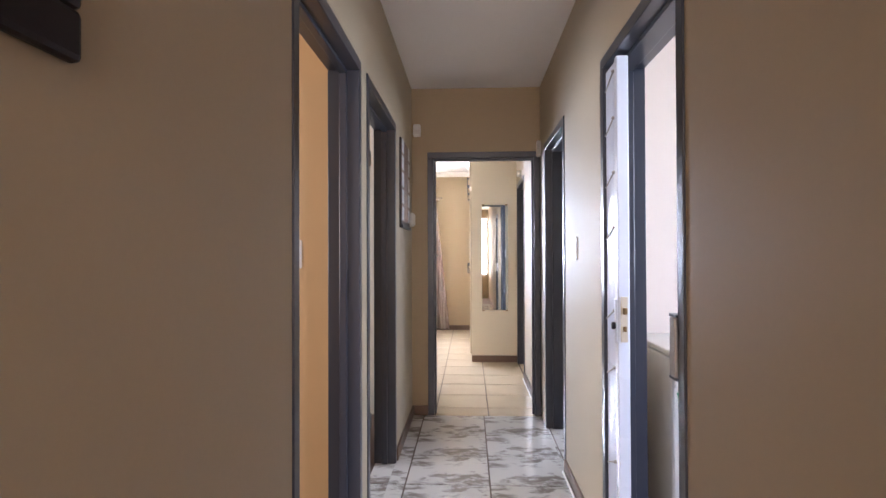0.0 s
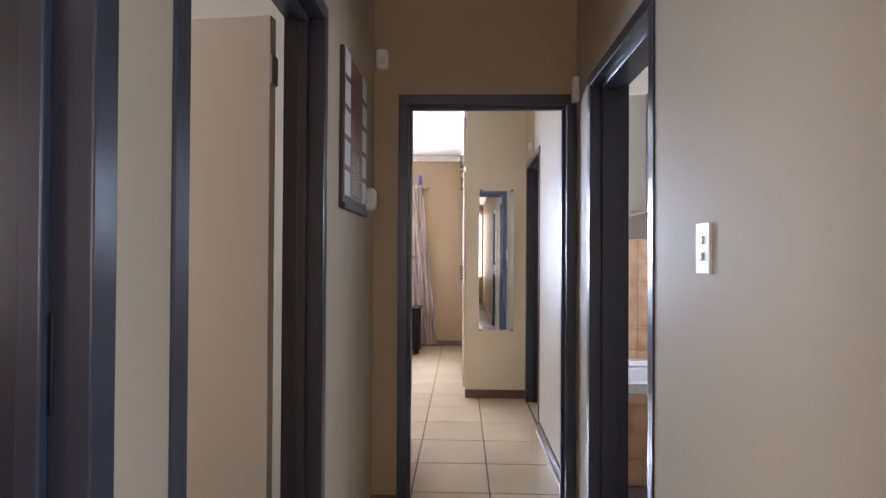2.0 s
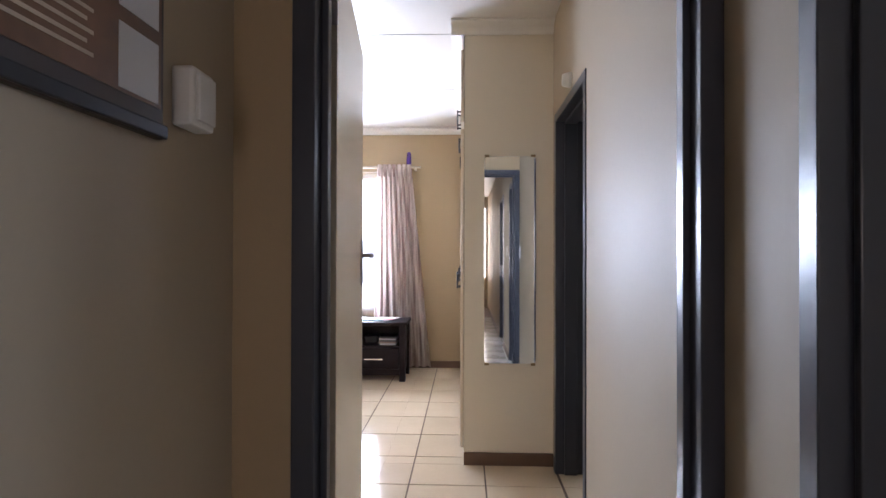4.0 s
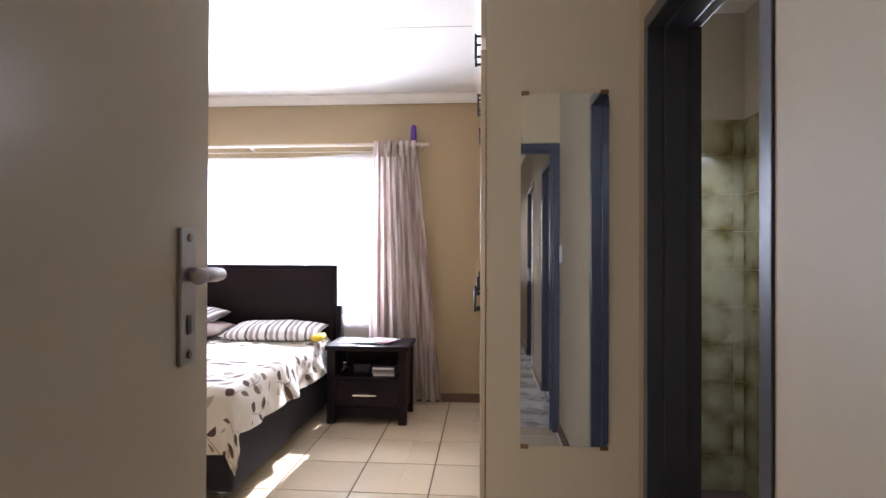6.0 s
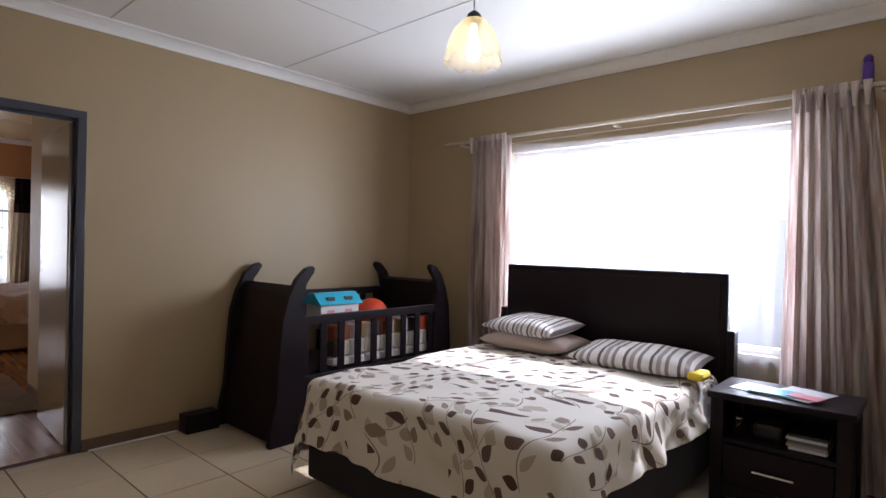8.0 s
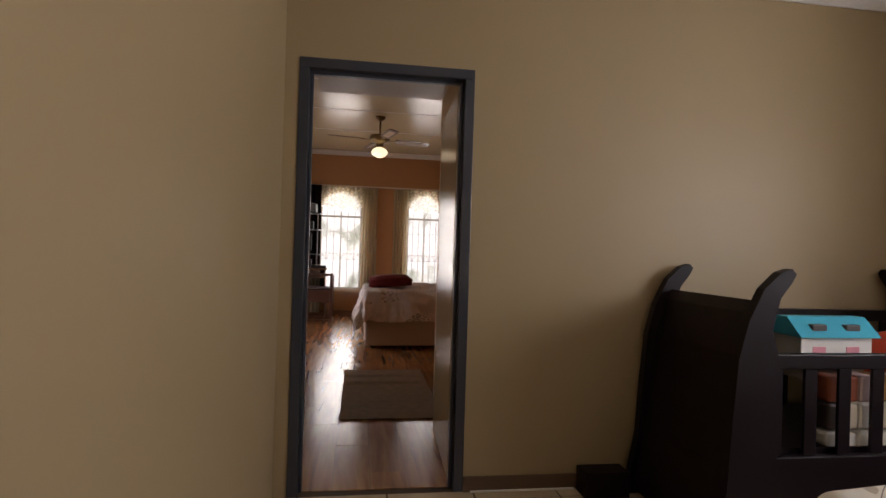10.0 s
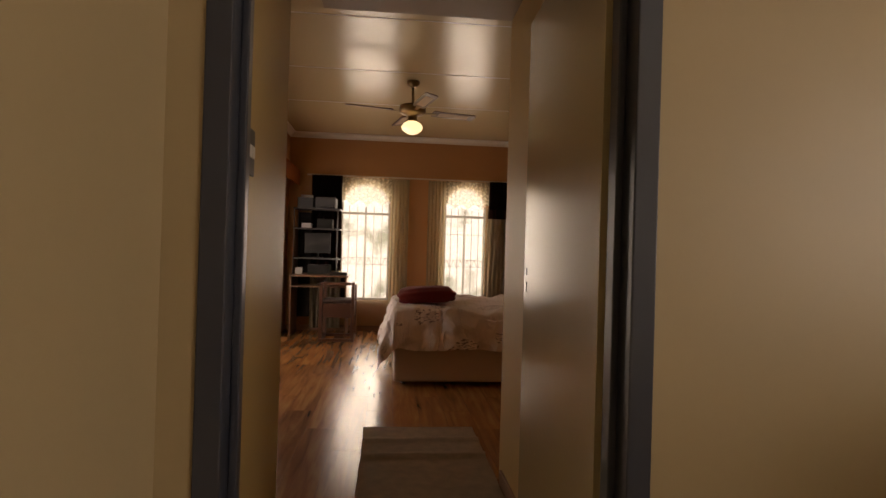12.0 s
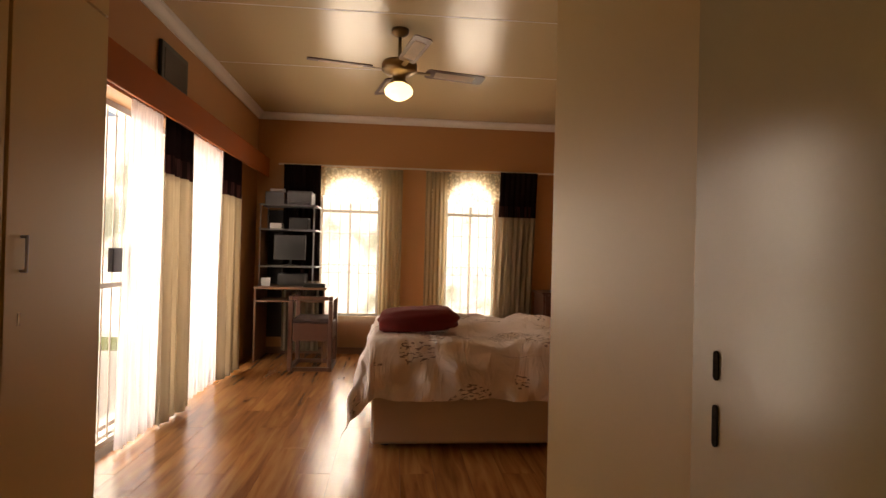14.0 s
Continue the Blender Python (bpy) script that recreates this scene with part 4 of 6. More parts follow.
# ---- nightstand ----
def nightstand():
    x0, x1, y0, y1, h = -1.20, -0.60, 8.80, 9.22, 0.585
    t = thing("nightstand", ((x0 + x1) / 2, (y0 + y1) / 2, 0), "dark wooden nightstand with open shelf and one drawer beside the bed", "nightstand")
    part("top", made((x0 - 0.015, x1 + 0.015, y0 - 0.015, y1 + 0.01, h - 0.035, h), bevel=0.005), dark_wood, t)
    for x in (x0, x1 - 0.06):
        for y in (y0, y1 - 0.06):
            part("leg", made((x, x + 0.06, y, y + 0.06, 0, h - 0.036), bevel=0.004), dark_wood, t)
    part("shelf", made((x0 + 0.061, x1 - 0.061, y0 + 0.01, y1 - 0.02, 0.33, 0.35)), dark_wood, t)
    part("apron", made((x0 + 0.061, x1 - 0.061, y0 + 0.006, y0 + 0.03, 0.06, 0.12)), dark_wood, t)
    part("bottom", made((x0 + 0.061, x1 - 0.061, y0 + 0.031, y1 - 0.02, 0.09, 0.11)), dark_wood, t)
    part("back", made((x0 + 0.061, x1 - 0.061, y1 - 0.019, y1 - 0.008, 0.09, h - 0.036)), dark_wood, t)
    for x in (x0 + 0.02, x1 - 0.035):
        part("side", made((x, x + 0.015, y0 + 0.061, y1 - 0.061, 0.09, h - 0.036)), dark_wood, t)
    d = part("drawer", made((x0 + 0.065, x1 - 0.065, y0 + 0.004, y0 + 0.30, 0.125, 0.322), bevel=0.004), dark_wood, t)
    bm = made((-1.0, -0.82, y0 - 0.022, y0 - 0.012, 0.215, 0.227), bevel=0.003)
    for x in (-0.995, -0.835):
        box(bm, x, x + 0.010, y0 - 0.013, y0 + 0.004, 0.217, 0.225)
    part("handle", bm, chrome, d, "slim chrome bar handle")
    return t


nightstand()
rn = random.Random(4)
for i, (x, y, w, dd, c) in enumerate(((-1.0, 9.0, 0.26, 0.20, paper), (-0.84, 9.02, 0.22, 0.28, paper), (-0.94, 8.96, 0.21, 0.15, cyan_plastic), (-0.80, 8.93, 0.14, 0.10, pink_plastic))):
    z = 0.5855 + i * 0.0045
    bm = made((-w / 2, w / 2, -dd / 2, dd / 2, 0, 0.004))
    bmesh.ops.transform(bm, matrix=Matrix.Translation((x, y, z)) @ Matrix.Rotation(rn.uniform(-0.4, 0.4), 4, "Z"), verts=bm.verts)
    tagged(part("magazine", bm, c, None), "glossy magazine lying on top of the dark nightstand", "magazine", "magazines on the nightstand")
for i in range(5):
    bm = made((-0.86 - 0.01 * (i % 2), -0.70, 8.86, 9.08, 0.351 + i * 0.016, 0.351 + i * 0.016 + 0.014), bevel=0.002)
    tagged(part("book", bm, (paper, plain_pillow, plastic_grey, paper, plastic_black)[i], None), "slim book in a stack on the nightstand's open shelf", "book", "books on the nightstand shelf")
jar = thing("glass_jar", (-1.09, 8.90, 0.351), "small glass jar on the nightstand's open shelf", "jar")
bm = bmesh.new(); lathe(bm, [(0, 0), (0.028, 0), (0.032, 0.01), (0.032, 0.07), (0.02, 0.085)], (-1.09, 8.90, 0.351))
part("body", bm, shade_glass, jar, smooth=True)
bm = bmesh.new(); lathe(bm, [(0.0, 0.10), (0.023, 0.10), (0.023, 0.086), (0, 0.086)], (-1.09, 8.90, 0.351))
part("lid", bm, chrome, jar, smooth=True)
tagged(part("black_bag", made((-1.03, -0.89, 8.92, 9.10, 0.351, 0.43), bevel=0.02), plastic_black, None), "small soft black bag on the nightstand's open shelf", "bag")


# ---- cot ----
def cot():
    x0, x1, y0, y1 = -4.15, -3.43, 7.53, 9.28
    t = thing("cot", ((x0 + x1) / 2, (y0 + y1) / 2, 0), "dark wooden sleigh cot with slatted side, full of toys", "cot")

    def post_outline(s, base):
        """Sleigh profile, s=1 for the near end; curls inwards at the top."""
        mid = [(-0.08, 0.0), (-0.07, 0.12), (-0.035, 0.30), (-0.02, 0.55), (0.0, 0.80), (0.04, 0.95), (0.10, 1.07), (0.17, 1.135)]
        wid = [0.20, 0.19, 0.20, 0.20, 0.17, 0.10, 0.07, 0.05]
        a = [(base + s * m[0], m[1]) for m in mid]
        b = [(base + s * (m[0] + w), m[1] - (0.035 if i > 4 else 0)) for i, (m, w) in enumerate(zip(mid, wid))]
        tip = [(base + s * 0.215, 1.15), (base + s * 0.235, 1.13)]
        return a + tip + b[::-1]
    for s, base in ((1, y0 + 0.14), (-1, y1 - 0.02)):
        for xa in (x0, x1 - 0.045):
            bm = bmesh.new(); prism(bm, post_outline(s, base), "x", xa, xa + 0.045)
            part("post", bm, dark_wood, t)
        pan = [(base + s * -0.06, 0.03), (base + s * 0.00, 0.32), (base + s * 0.03, 0.55), (base + s * 0.05, 0.80), (base + s * 0.09, 0.97), (base + s * 0.12, 1.02), (base + s * 0.15, 1.0), (base + s * 0.115, 0.80), (base + s * 0.09, 0.55), (base + s * 0.06, 0.32), (base + s * 0.0, 0.03)]
        bm = bmesh.new(); prism(bm, pan, "x", x0 + 0.046, x1 - 0.046)
        part("end_panel", bm, dark_wood, t)
    ya, yb = y0 + 0.24, y1 - 0.15
    for xs, hi in ((x1 - 0.04, 0.82), (x0, 0.93)):
        part("rail", made((xs, xs + 0.035, ya, yb, hi - 0.06, hi), bevel=0.006), dark_wood, t)
        part("rail", made((xs, xs + 0.035, ya, yb, 0.18, 0.42), bevel=0.006), dark_wood, t)
        k = 9
        for i in range(k):
            y = ya + (yb - ya) * (i + 0.5) / k
            part("slat", made((xs + 0.01, xs + 0.025, y - 0.028, y + 0.028, 0.421, hi - 0.061), bevel=0.003), dark_wood, t)
    part("base", made((x0 + 0.046, x1 - 0.046, ya, yb, 0.40, 0.44)), dark_wood, t)
    return t


cot()
tagged(part("low_box", made((-4.172, -4.05, 7.34, 7.57, 0, 0.125), bevel=0.006), dark_wood, None), "low dark wooden box on the tiles beside the cot", "box")
place(0.045, 0.13, -0.055)
# toys in the cot
hse = thing("toy_house", (-3.66, 8.12, 0.72), "white toy house with blue roof lying in the cot", "toy")
part("walls", made((-3.80, -3.62, 7.93, 8.27, 0.79, 0.92), bevel=0.004), white_paint, hse)
bm = bmesh.new(); prism(bm, [(-3.83, 0.921), (-3.595, 0.921), (-3.68, 1.0), (-3.74, 1.0)], "y", 7.91, 8.29)
part("roof", bm, cyan_plastic, hse, "light blue roof")
for y in (7.985, 8.145):
    part("window", made((-3.62, -3.617, y, y + 0.06, 0.81, 0.88)), pink_plastic, hse, "pink arched window")
    part("dormer", made((-3.655, -3.622, y + 0.0, y + 0.07, 0.94, 0.972), bevel=0.005), ink_dark, hse, "dark dormer")
bm = bmesh.new(); bmesh.ops.create_uvsphere(bm, u_segments=24, v_segments=16, radius=0.13, matrix=Matrix.Translation((-3.70, 8.46, 0.82)) @ Matrix.Diagonal((1, 1.05, 0.9, 1)))
tagged(part("toy_ball", bm, red_plastic, None, smooth=True), "red-orange plastic toy dome on the heap in the cot", "toy")
toy_amber = shader("toy_amber", (0.30, 0.17, 0.05), 0.6, vary=0.2)
toy_rust = shader("toy_rust", (0.28, 0.07, 0.03), 0.6, vary=0.2)
toy_pink = shader("toy_pale_pink", (0.60, 0.46, 0.46), 0.7, vary=0.1)
cols = [paper, toy_rust, toy_pink, ink_dark, toy_amber, toy_pink, plain_pillow]
rc = random.Random(11)
for i in range(15):
    y = 7.98 + 0.073 * i
    for j, z in enumerate((0.441, 0.56, 0.67)):
        mat = (white_paint, (white_paint, cream_paint)[i % 2], (ink_dark, toy_rust, red_plastic, toy_amber, white_paint)[i % 5])[j] if rc.random() < 0.85 else cols[rc.randrange(7)]
        bm = made((-3.61 - rc.random() * 0.02, -3.53, y, y + 0.068, z, z + 0.108), bevel=0.012)
        tagged(part("toy_block", bm, mat, None), "soft printed toy stacked behind the cot's slats", "toy", "toys in the cot")
bm = draped_sheet(-4.05, -3.62, 7.95, 9.05, 0.74, (0.0, 0.0, 0.0, 0.0), 9, 0.06, 24)
tagged(part("blanket", bm, plain_pillow, None, smooth=True), "crumpled taupe blanket filling the cot", "blanket")
place()


# ---- pendant lamp ----
pl = thing("pendant_lamp", (-1.85, 7.59, CEILB), "pendant lamp with scalloped amber glass bell shade, lit", "lamp")
bm = bmesh.new(); rod(bm, (-1.85, 7.59, 2.31), (-1.85, 7.59, CEILB - 0.03), 0.004, seg=8)
part("cord", bm, plastic_white, pl)
bm = bmesh.new(); lathe(bm, [(0, 0), (0.05, 0), (0.045, -0.03), (0, -0.035)], (-1.85, 7.59, CEILB))
part("ceiling_rose", bm, plastic_white, pl, smooth=True)
bm = bmesh.new(); lathe(bm, [(0.012, 2.325), (0.03, 2.31), (0.032, 2.27), (0.0, 2.265)], (-1.85, 7.59, 0))
part("holder", bm, black_metal, pl, smooth=True)
bm = bmesh.new()
prof = [(0.025, 2.295), (0.05, 2.285), (0.085, 2.245), (0.105, 2.20), (0.115, 2.16), (0.120, 2.125), (0.126, 2.10)]
rings = []
for r, z in prof:
    ring = []
    for i in range(48):
        a = 2 * math.pi * i / 48
        k = (1 + 0.02 * math.cos(8 * a) * max(0, (2.22 - z) / 0.12))
        ring.append(bm.verts.new((-1.85 + r * k * math.cos(a), 7.59 + r * k * math.sin(a), z + (0.010 * math.cos(8 * a) if z < 2.11 else 0))))
    rings.append(ring)
for a, b in zip(rings, rings[1:]):
    for i in range(48):
        bm.faces.new((a[i], a[(i + 1) % 48], b[(i + 1) % 48], b[i]))
bmesh.ops.solidify(bm, geom=bm.faces[:], thickness=0.003)
amber = cloth("amber_glass", (0.90, 0.80, 0.56), 0.5, 0.62)
part("shade", bm, amber, pl, "scalloped amber glass shade", smooth=True)
bm = bmesh.new(); lathe(bm, [(0, 2.11), (0.02, 2.115), (0.03, 2.14), (0.028, 2.18), (0.014, 2.22), (0.012, 2.264)], (-1.85, 7.59, 0))
part("bulb", bm, bulb_glow, pl, "lit warm bulb", smooth=True)


# ---- bedroom cupboards ----
cup = thing("built_in_cupboard", (0.24, 8.1, 0), "cream painted built-in cupboard with tall doors and small upper doors, shut", "cupboard")
bm = made((-0.02, XR, PY, PY + 0.02, 0.075, CEILB))
box(bm, -0.02, 0.0, PY + 0.02, NY, 0.075, CEILB)
part("carcass", bm, lit_cupboard_paint, cup)
part("plinth", made((0.0, XR, PY + 0.03, NY, 0, 0.074)), skirt_paint, cup, "dark recessed plinth")
nd, y0c = 6, PY + 0.03
wd = (NY - 0.02 - y0c) / nd
for i in range(nd):
    a = y0c + wd * i
    for z0, z1 in ((0.09, 2.02), (2.06, 2.50)):
        d = part("door", made((-0.042, -0.022, a + 0.004, a + wd - 0.004, z0, z1), bevel=0.003), door_paint, cup)
        hy = a + wd - 0.05 if i % 2 == 0 else a + 0.05
        hz = 1.08 if z0 < 1 else 2.18
        bm = bmesh.new()
        rod(bm, (-0.068, hy, hz - 0.055), (-0.068, hy, hz + 0.055), 0.005, seg=8)
        for z in (hz - 0.045, hz + 0.045):
            rod(bm, (-0.042, hy, z), (-0.068, hy, z), 0.006, seg=8)
        part("handle", bm, black_metal, d, "small black bow handle", smooth=True)

mir = thing("wall_mirror", (0.25, PY, 1.22), "tall frameless mirror with rounded corners clipped to the cupboard end panel", "mirror")


def rounded_panel(bm, a0, a1, z0, z1, r, axis, c0, c1):
    pts = []
    for cx, cz, st in ((a1 - r, z1 - r, 0), (a0 + r, z1 - r, 90), (a0 + r, z0 + r, 180), (a1 - r, z0 + r, 270)):
        for k in range(5):
            t = radians(st + 22.5 * k)
            pts.append((cx + r * math.cos(t), cz + r * math.sin(t)))
    return prism(bm, pts, axis, c0, c1)


bm = bmesh.new(); rounded_panel(bm, 0.10, 0.405, 0.608, 1.842, 0.022, "y", PY - 0.010, PY - 0.004)
part("glass", bm, mirror_glass, mir)
for x, z in ((0.115, 1.845), (0.39, 1.845), (0.115, 0.604), (0.39, 0.604)):
    part("clip", made((x - 0.014, x + 0.014, PY - 0.014, PY, z - 0.008, z + 0.008), bevel=0.003), brass, mir, "small brass mirror clip")


# ---- doors ----
def door_leaf(name, hinge, angle, wide, label, mat, plate=True, side=1):
    """A flush door: hinge point, angle of its length from +y (degrees, anticlockwise)."""
    t = thing(name, (*hinge, 0), label, "door")
    m = Matrix.Translation((*hinge, 0)) @ Matrix.Rotation(radians(angle), 4, "Z")

    def tr(bm):
        bmesh.ops.transform(bm, matrix=m, verts=bm.verts)
        return bm
    part("leaf", tr(made((-0.02, 0.02, 0.0, wide, 0.008, 2.012), bevel=0.002)), mat, t)
    for z in (0.22, 1.80):
        part("hinge", tr(made((-0.0215, 0.0215, -0.008, 0.002, z, z + 0.09), bevel=0.002)), steel, t, "steel butt hinge")
    if plate:
        for s in (1, -1):
            x = s * 0.021
            bm = made((min(x, x + s * 0.005), max(x, x + s * 0.005), wide - 0.096, wide - 0.054, 1.145, 1.312), bevel=0.0015)
            p = part("back_plate", tr(bm), steel, t, "worn steel lock plate with keyhole")
            for z in (1.157, 1.300):
                bm = bmesh.new(); rod(bm, (x + s * 0.005, wide - 0.076, z), (x + s * 0.0075, wide - 0.076, z), 0.005, seg=8)
                part("screw", tr(bm), brass, p)
            part("keyhole", tr(made((min(x + s * 0.0052, x + s * 0.0065), max(x + s * 0.0052, x + s * 0.0065), wide - 0.081, wide - 0.071, 1.182, 1.205))), plastic_black, p)
            bm = bmesh.new()
            rod(bm, (x + s * 0.005, wide - 0.076, 1.255), (x + s * 0.04, wide - 0.076, 1.255), 0.009)
            rod(bm, (x + s * 0.04, wide - 0.068, 1.255), (x + s * 0.04, wide - 0.132, 1.255), 0.008, 0.0075)
            bmesh.ops.create_uvsphere(bm, u_segments=12, v_segments=8, radius=0.010, matrix=tr_m((x + s * 0.04, wide - 0.132, 1.255)))
            part("lever", tr(bm), steel, t, "satin lever handle", smooth=True)
    return t


def tr_m(p):
    return Matrix.Translation(p)


door_leaf("door_bedroom", (-0.335, EY + T + 0.025), 6.2, 0.80, "cream painted flush bedroom door standing open against the passage wall", door_paint)
far_door = door_leaf("door_far_room", (WX - T - 0.02, WD[1] - 0.037), 87.5, 0.80, "cream gloss flush door standing open, its lock missing", far_door_paint, plate=False)
m = Matrix.Translation((WX - T - 0.02, WD[1] - 0.037, 0)) @ Matrix.Rotation(radians(87.5), 4, "Z")
# dark plates on the leaf's face, painted in place of shaded holes
for z0, z1 in ((1.114, 1.141), (1.054, 1.092)):
    bm = bmesh.new(); rounded_panel(bm, 0.7495, 0.7580, z0, z1, 0.0042, "x", -0.0218, -0.0202)
    bmesh.ops.transform(bm, matrix=m, verts=bm.verts)
    part("lock_hole", bm, rough_dark, far_door, "dark plate for the shaded rough hole where a lock was")
door_leaf("door_bath", (XR + TE + 0.03, R2[0] + 0.07), -80, 0.78, "cream flush bathroom door standing open inside", door_paint, plate=True)
door_leaf("door_second_room", (XL - T - 0.03, L2[1] - 0.075), 84, 0.80, "cream flush door standing open inside the second room", door_paint, plate=False)


# ---- corridor fittings ----
def switch_plate(name, axis, c, s, a, z, w, h, mat, label, rockers=2):
    """A wall switch on a wall: axis of the wall's normal, its place and side."""
    t = thing(name, (c, a, z) if axis == "x" else (a, c, z), label, "light switch")

    def b(c0, c1, a0, a1, z0, z1):
        lo, hi = min(c + s * c0, c + s * c1), max(c + s * c0, c + s * c1)
        return (lo, hi, a0, a1, z0, z1) if axis == "x" else (a0, a1, lo, hi, z0, z1)
    part("plate", made(b(0, 0.008, a - w / 2, a + w / 2, z - h / 2, z + h / 2), bevel=0.002), mat, t)
    for k in range(rockers):
        if w > h * 0.9 or rockers == 2 and h < 0.13 and mat is plastic_black:
            aa = a + (k - (rockers - 1) / 2) * 0.030
            part("rocker", made(b(0.008, 0.013, aa - 0.012, aa + 0.012, z - 0.016, z + 0.016), bevel=0.002), plastic_white, t, "white rocker")
        else:
            zz = z + (k - (rockers - 1) / 2) * 0.038
            part("rocker", made(b(0.008, 0.013, a - 0.010, a + 0.010, zz - 0.009, zz + 0.009), bevel=0.002), plastic_white, t, "white rocker")
    return t


switch_plate("light_switch", "x", XR, -1, 3.04, 1.29, 0.072, 0.118, plastic_white, "white two-rocker light switch on the olive corridor wall")
switch_plate("light_switch", "x", XR, -1, 4.70, 1.275, 0.072, 0.118, plastic_white, "white light switch beside the bedroom doorway")
switch_plate("light_switch", "y", 2.42, -1, -0.785, 1.265, 0.075, 0.118, plastic_white, "white light switch on the orange side room wall")
switch_plate("light_switch", "y", 5.89, 1, -4.64, 1.43, 0.085, 0.12, plastic_black, "black glass switch plate with two white rockers")

# movement sensors and small boxes
s1 = thing("motion_sensor", (-0.455, 4.46, 2.24), "small white alarm motion sensor high in the corridor corner", "alarm sensor")
part("body", made((-0.485, -0.425, 4.445, 4.50, 2.19, 2.285), bevel=0.012), plastic_white, s1)
part("lens", made((-0.475, -0.435, 4.440, 4.446, 2.205, 2.24), bevel=0.002), machine_white, s1, "pale curved lens")
s2 = thing("alarm_box", (-0.48, 4.29, 1.53), "white plastic wall box below the poster's corner", "alarm box")
part("body", made((-0.5, -0.462, 4.25, 4.33, 1.475, 1.575), bevel=0.006), plastic_white, s2)
part("cover", made((-0.462, -0.455, 4.26, 4.32, 1.485, 1.565), bevel=0.002), plastic_white, s2)
s3 = thing("door_contact", (0.49, 4.46, 2.09), "narrow white sensor fixed above the bedroom doorway", "alarm sensor")
part("body", made((0.478, 0.51, 4.43, 4.49, 2.02, 2.14), bevel=0.008), machine_white, s3)
s4 = thing("motion_sensor", (0.48, 6.1, 2.15), "small round white sensor above the ensuite doorway", "alarm sensor")
bm = bmesh.new(); rod(bm, (0.51, 6.15, 2.13), (0.47, 6.15, 2.13), 0.04, 0.03, 20)
part("body", bm, plastic_white, s4, smooth=True)

# poster in the corridor
po = thing("calendar_poster", (-0.49, 3.95, 1.75), "framed brown calendar poster with two columns of white cards", "poster")
y0, y1, z0, z1 = 3.715, 4.205, 1.44, 2.03
part("backing", made((-0.5, -0.486, y0, y1, z0, z1), bevel=0.003), ink_dark, po)
part("print", made((-0.486, -0.484, y0 + 0.012, y1 - 0.012, z0 + 0.045, z1 - 0.012)), photo_brown, po, "brown printed picture")
part("lower_edge", made((-0.486, -0.478, y0, y1, z0, z0 + 0.022), bevel=0.003), black_metal, po)
for col in (y0 + 0.022, y1 - 0.118):
    for k in range(5):
        zz = z0 + 0.05 + k * 0.112
        part("card", made((-0.484, -0.4825, col, col + 0.096, zz, zz + 0.09)), paper, po, "white card")
for k in range(12):
    zz = z0 + 0.07 + k * 0.014
    part("text_line", made((-0.4838, -0.483, y0 + 0.15 + 0.01 * (k % 3), y1 - 0.17 - 0.012 * (k % 2), zz, zz + 0.005)), jute, po)

# framed picture near the start
fp = thing("framed_picture", (-0.48, 0.42, 1.9), "dark glossy wooden picture frame on the corridor wall", "picture")
y0, y1, z0, z1 = 0.02, 0.722, 1.476, 2.0
part("moulding", made((-0.5, -0.48, y0, y1, z0, z0 + 0.06), (-0.5, -0.48, y0, y1, z1 - 0.06, z1), (-0.5, -0.48, y0, y0 + 0.06, z0 + 0.06, z1 - 0.06), (-0.5, -0.48, y1 - 0.06, y1, z0 + 0.06, z1 - 0.06), bevel=0.008), dark_wood, fp)
part("mount", made((-0.5, -0.485, y0 + 0.06, y1 - 0.06, z0 + 0.06, z1 - 0.06)), paper, fp)
part("print", made((-0.485, -0.483, y0 + 0.12, y1 - 0.12, z0 + 0.11, z1 - 0.11)), photo_brown, fp)


# ---- folding security gate at the laundry doorway ----
gate = thing("folding_gate", (XR + 0.03, 2.33, 0), "white folding steel security gate, pushed open against the door frame", "security gate")
gate_white = shader("gate_enamel", (0.72, 0.77, 0.90), 0.28, 0.0, vary=0.04, coat=0.3)
gy = 2.418
for k in range(8):
    y = gy - 0.012 - k * 0.017
    part("upright", made((XR + 0.004, XR + 0.034, y - 0.005, y + 0.005, 0.02, 2.0), bevel=0.0015), gate_white, gate)
for z in (0.22, 0.42, 0.78, 1.0, 1.32, 1.53, 1.74, 1.92):
    bm = bmesh.new(); rod(bm, (XR + 0.0005, gy - 0.01, z), (XR + 0.0005, gy - 0.135, z + 0.045), 0.0028, seg=8)
    bmesh.ops.create_uvsphere(bm, u_segments=10, v_segments=6, radius=0.007, matrix=tr_m((XR, gy - 0.135, z + 0.045)))
    part("lattice_bar", bm, steel, gate)
part("lead_post", made((XR + 0.0, XR + 0.045, gy - 0.185, gy - 0.150, 0.01, 2.01), bevel=0.004), gate_white, gate)
lk = part("lock_plate", made((XR + 0.010, XR + 0.036, gy - 0.190, gy - 0.185, 0.93, 1.10), bevel=0.001), cream_paint, gate, "cream lock plate with brass latch")
part("latch", made((XR + 0.015, XR + 0.031, gy - 0.206, gy - 0.190, 1.035, 1.06), bevel=0.003), brass, lk)
part("bolt", made((XR + 0.017, XR + 0.029, gy - 0.200, gy - 0.190, 0.97, 0.99), bevel=0.002), brass, lk)
part("key_cover", made((XR - 0.006, XR + 0.0, gy - 0.182, gy - 0.150, 0.93, 1.09), bevel=0.002), gate_white, gate)
bm = bmesh.new(); rod(bm, (XR - 0.018, gy - 0.166, 0.99), (XR - 0.006, gy - 0.166, 0.99), 0.014, seg=16)
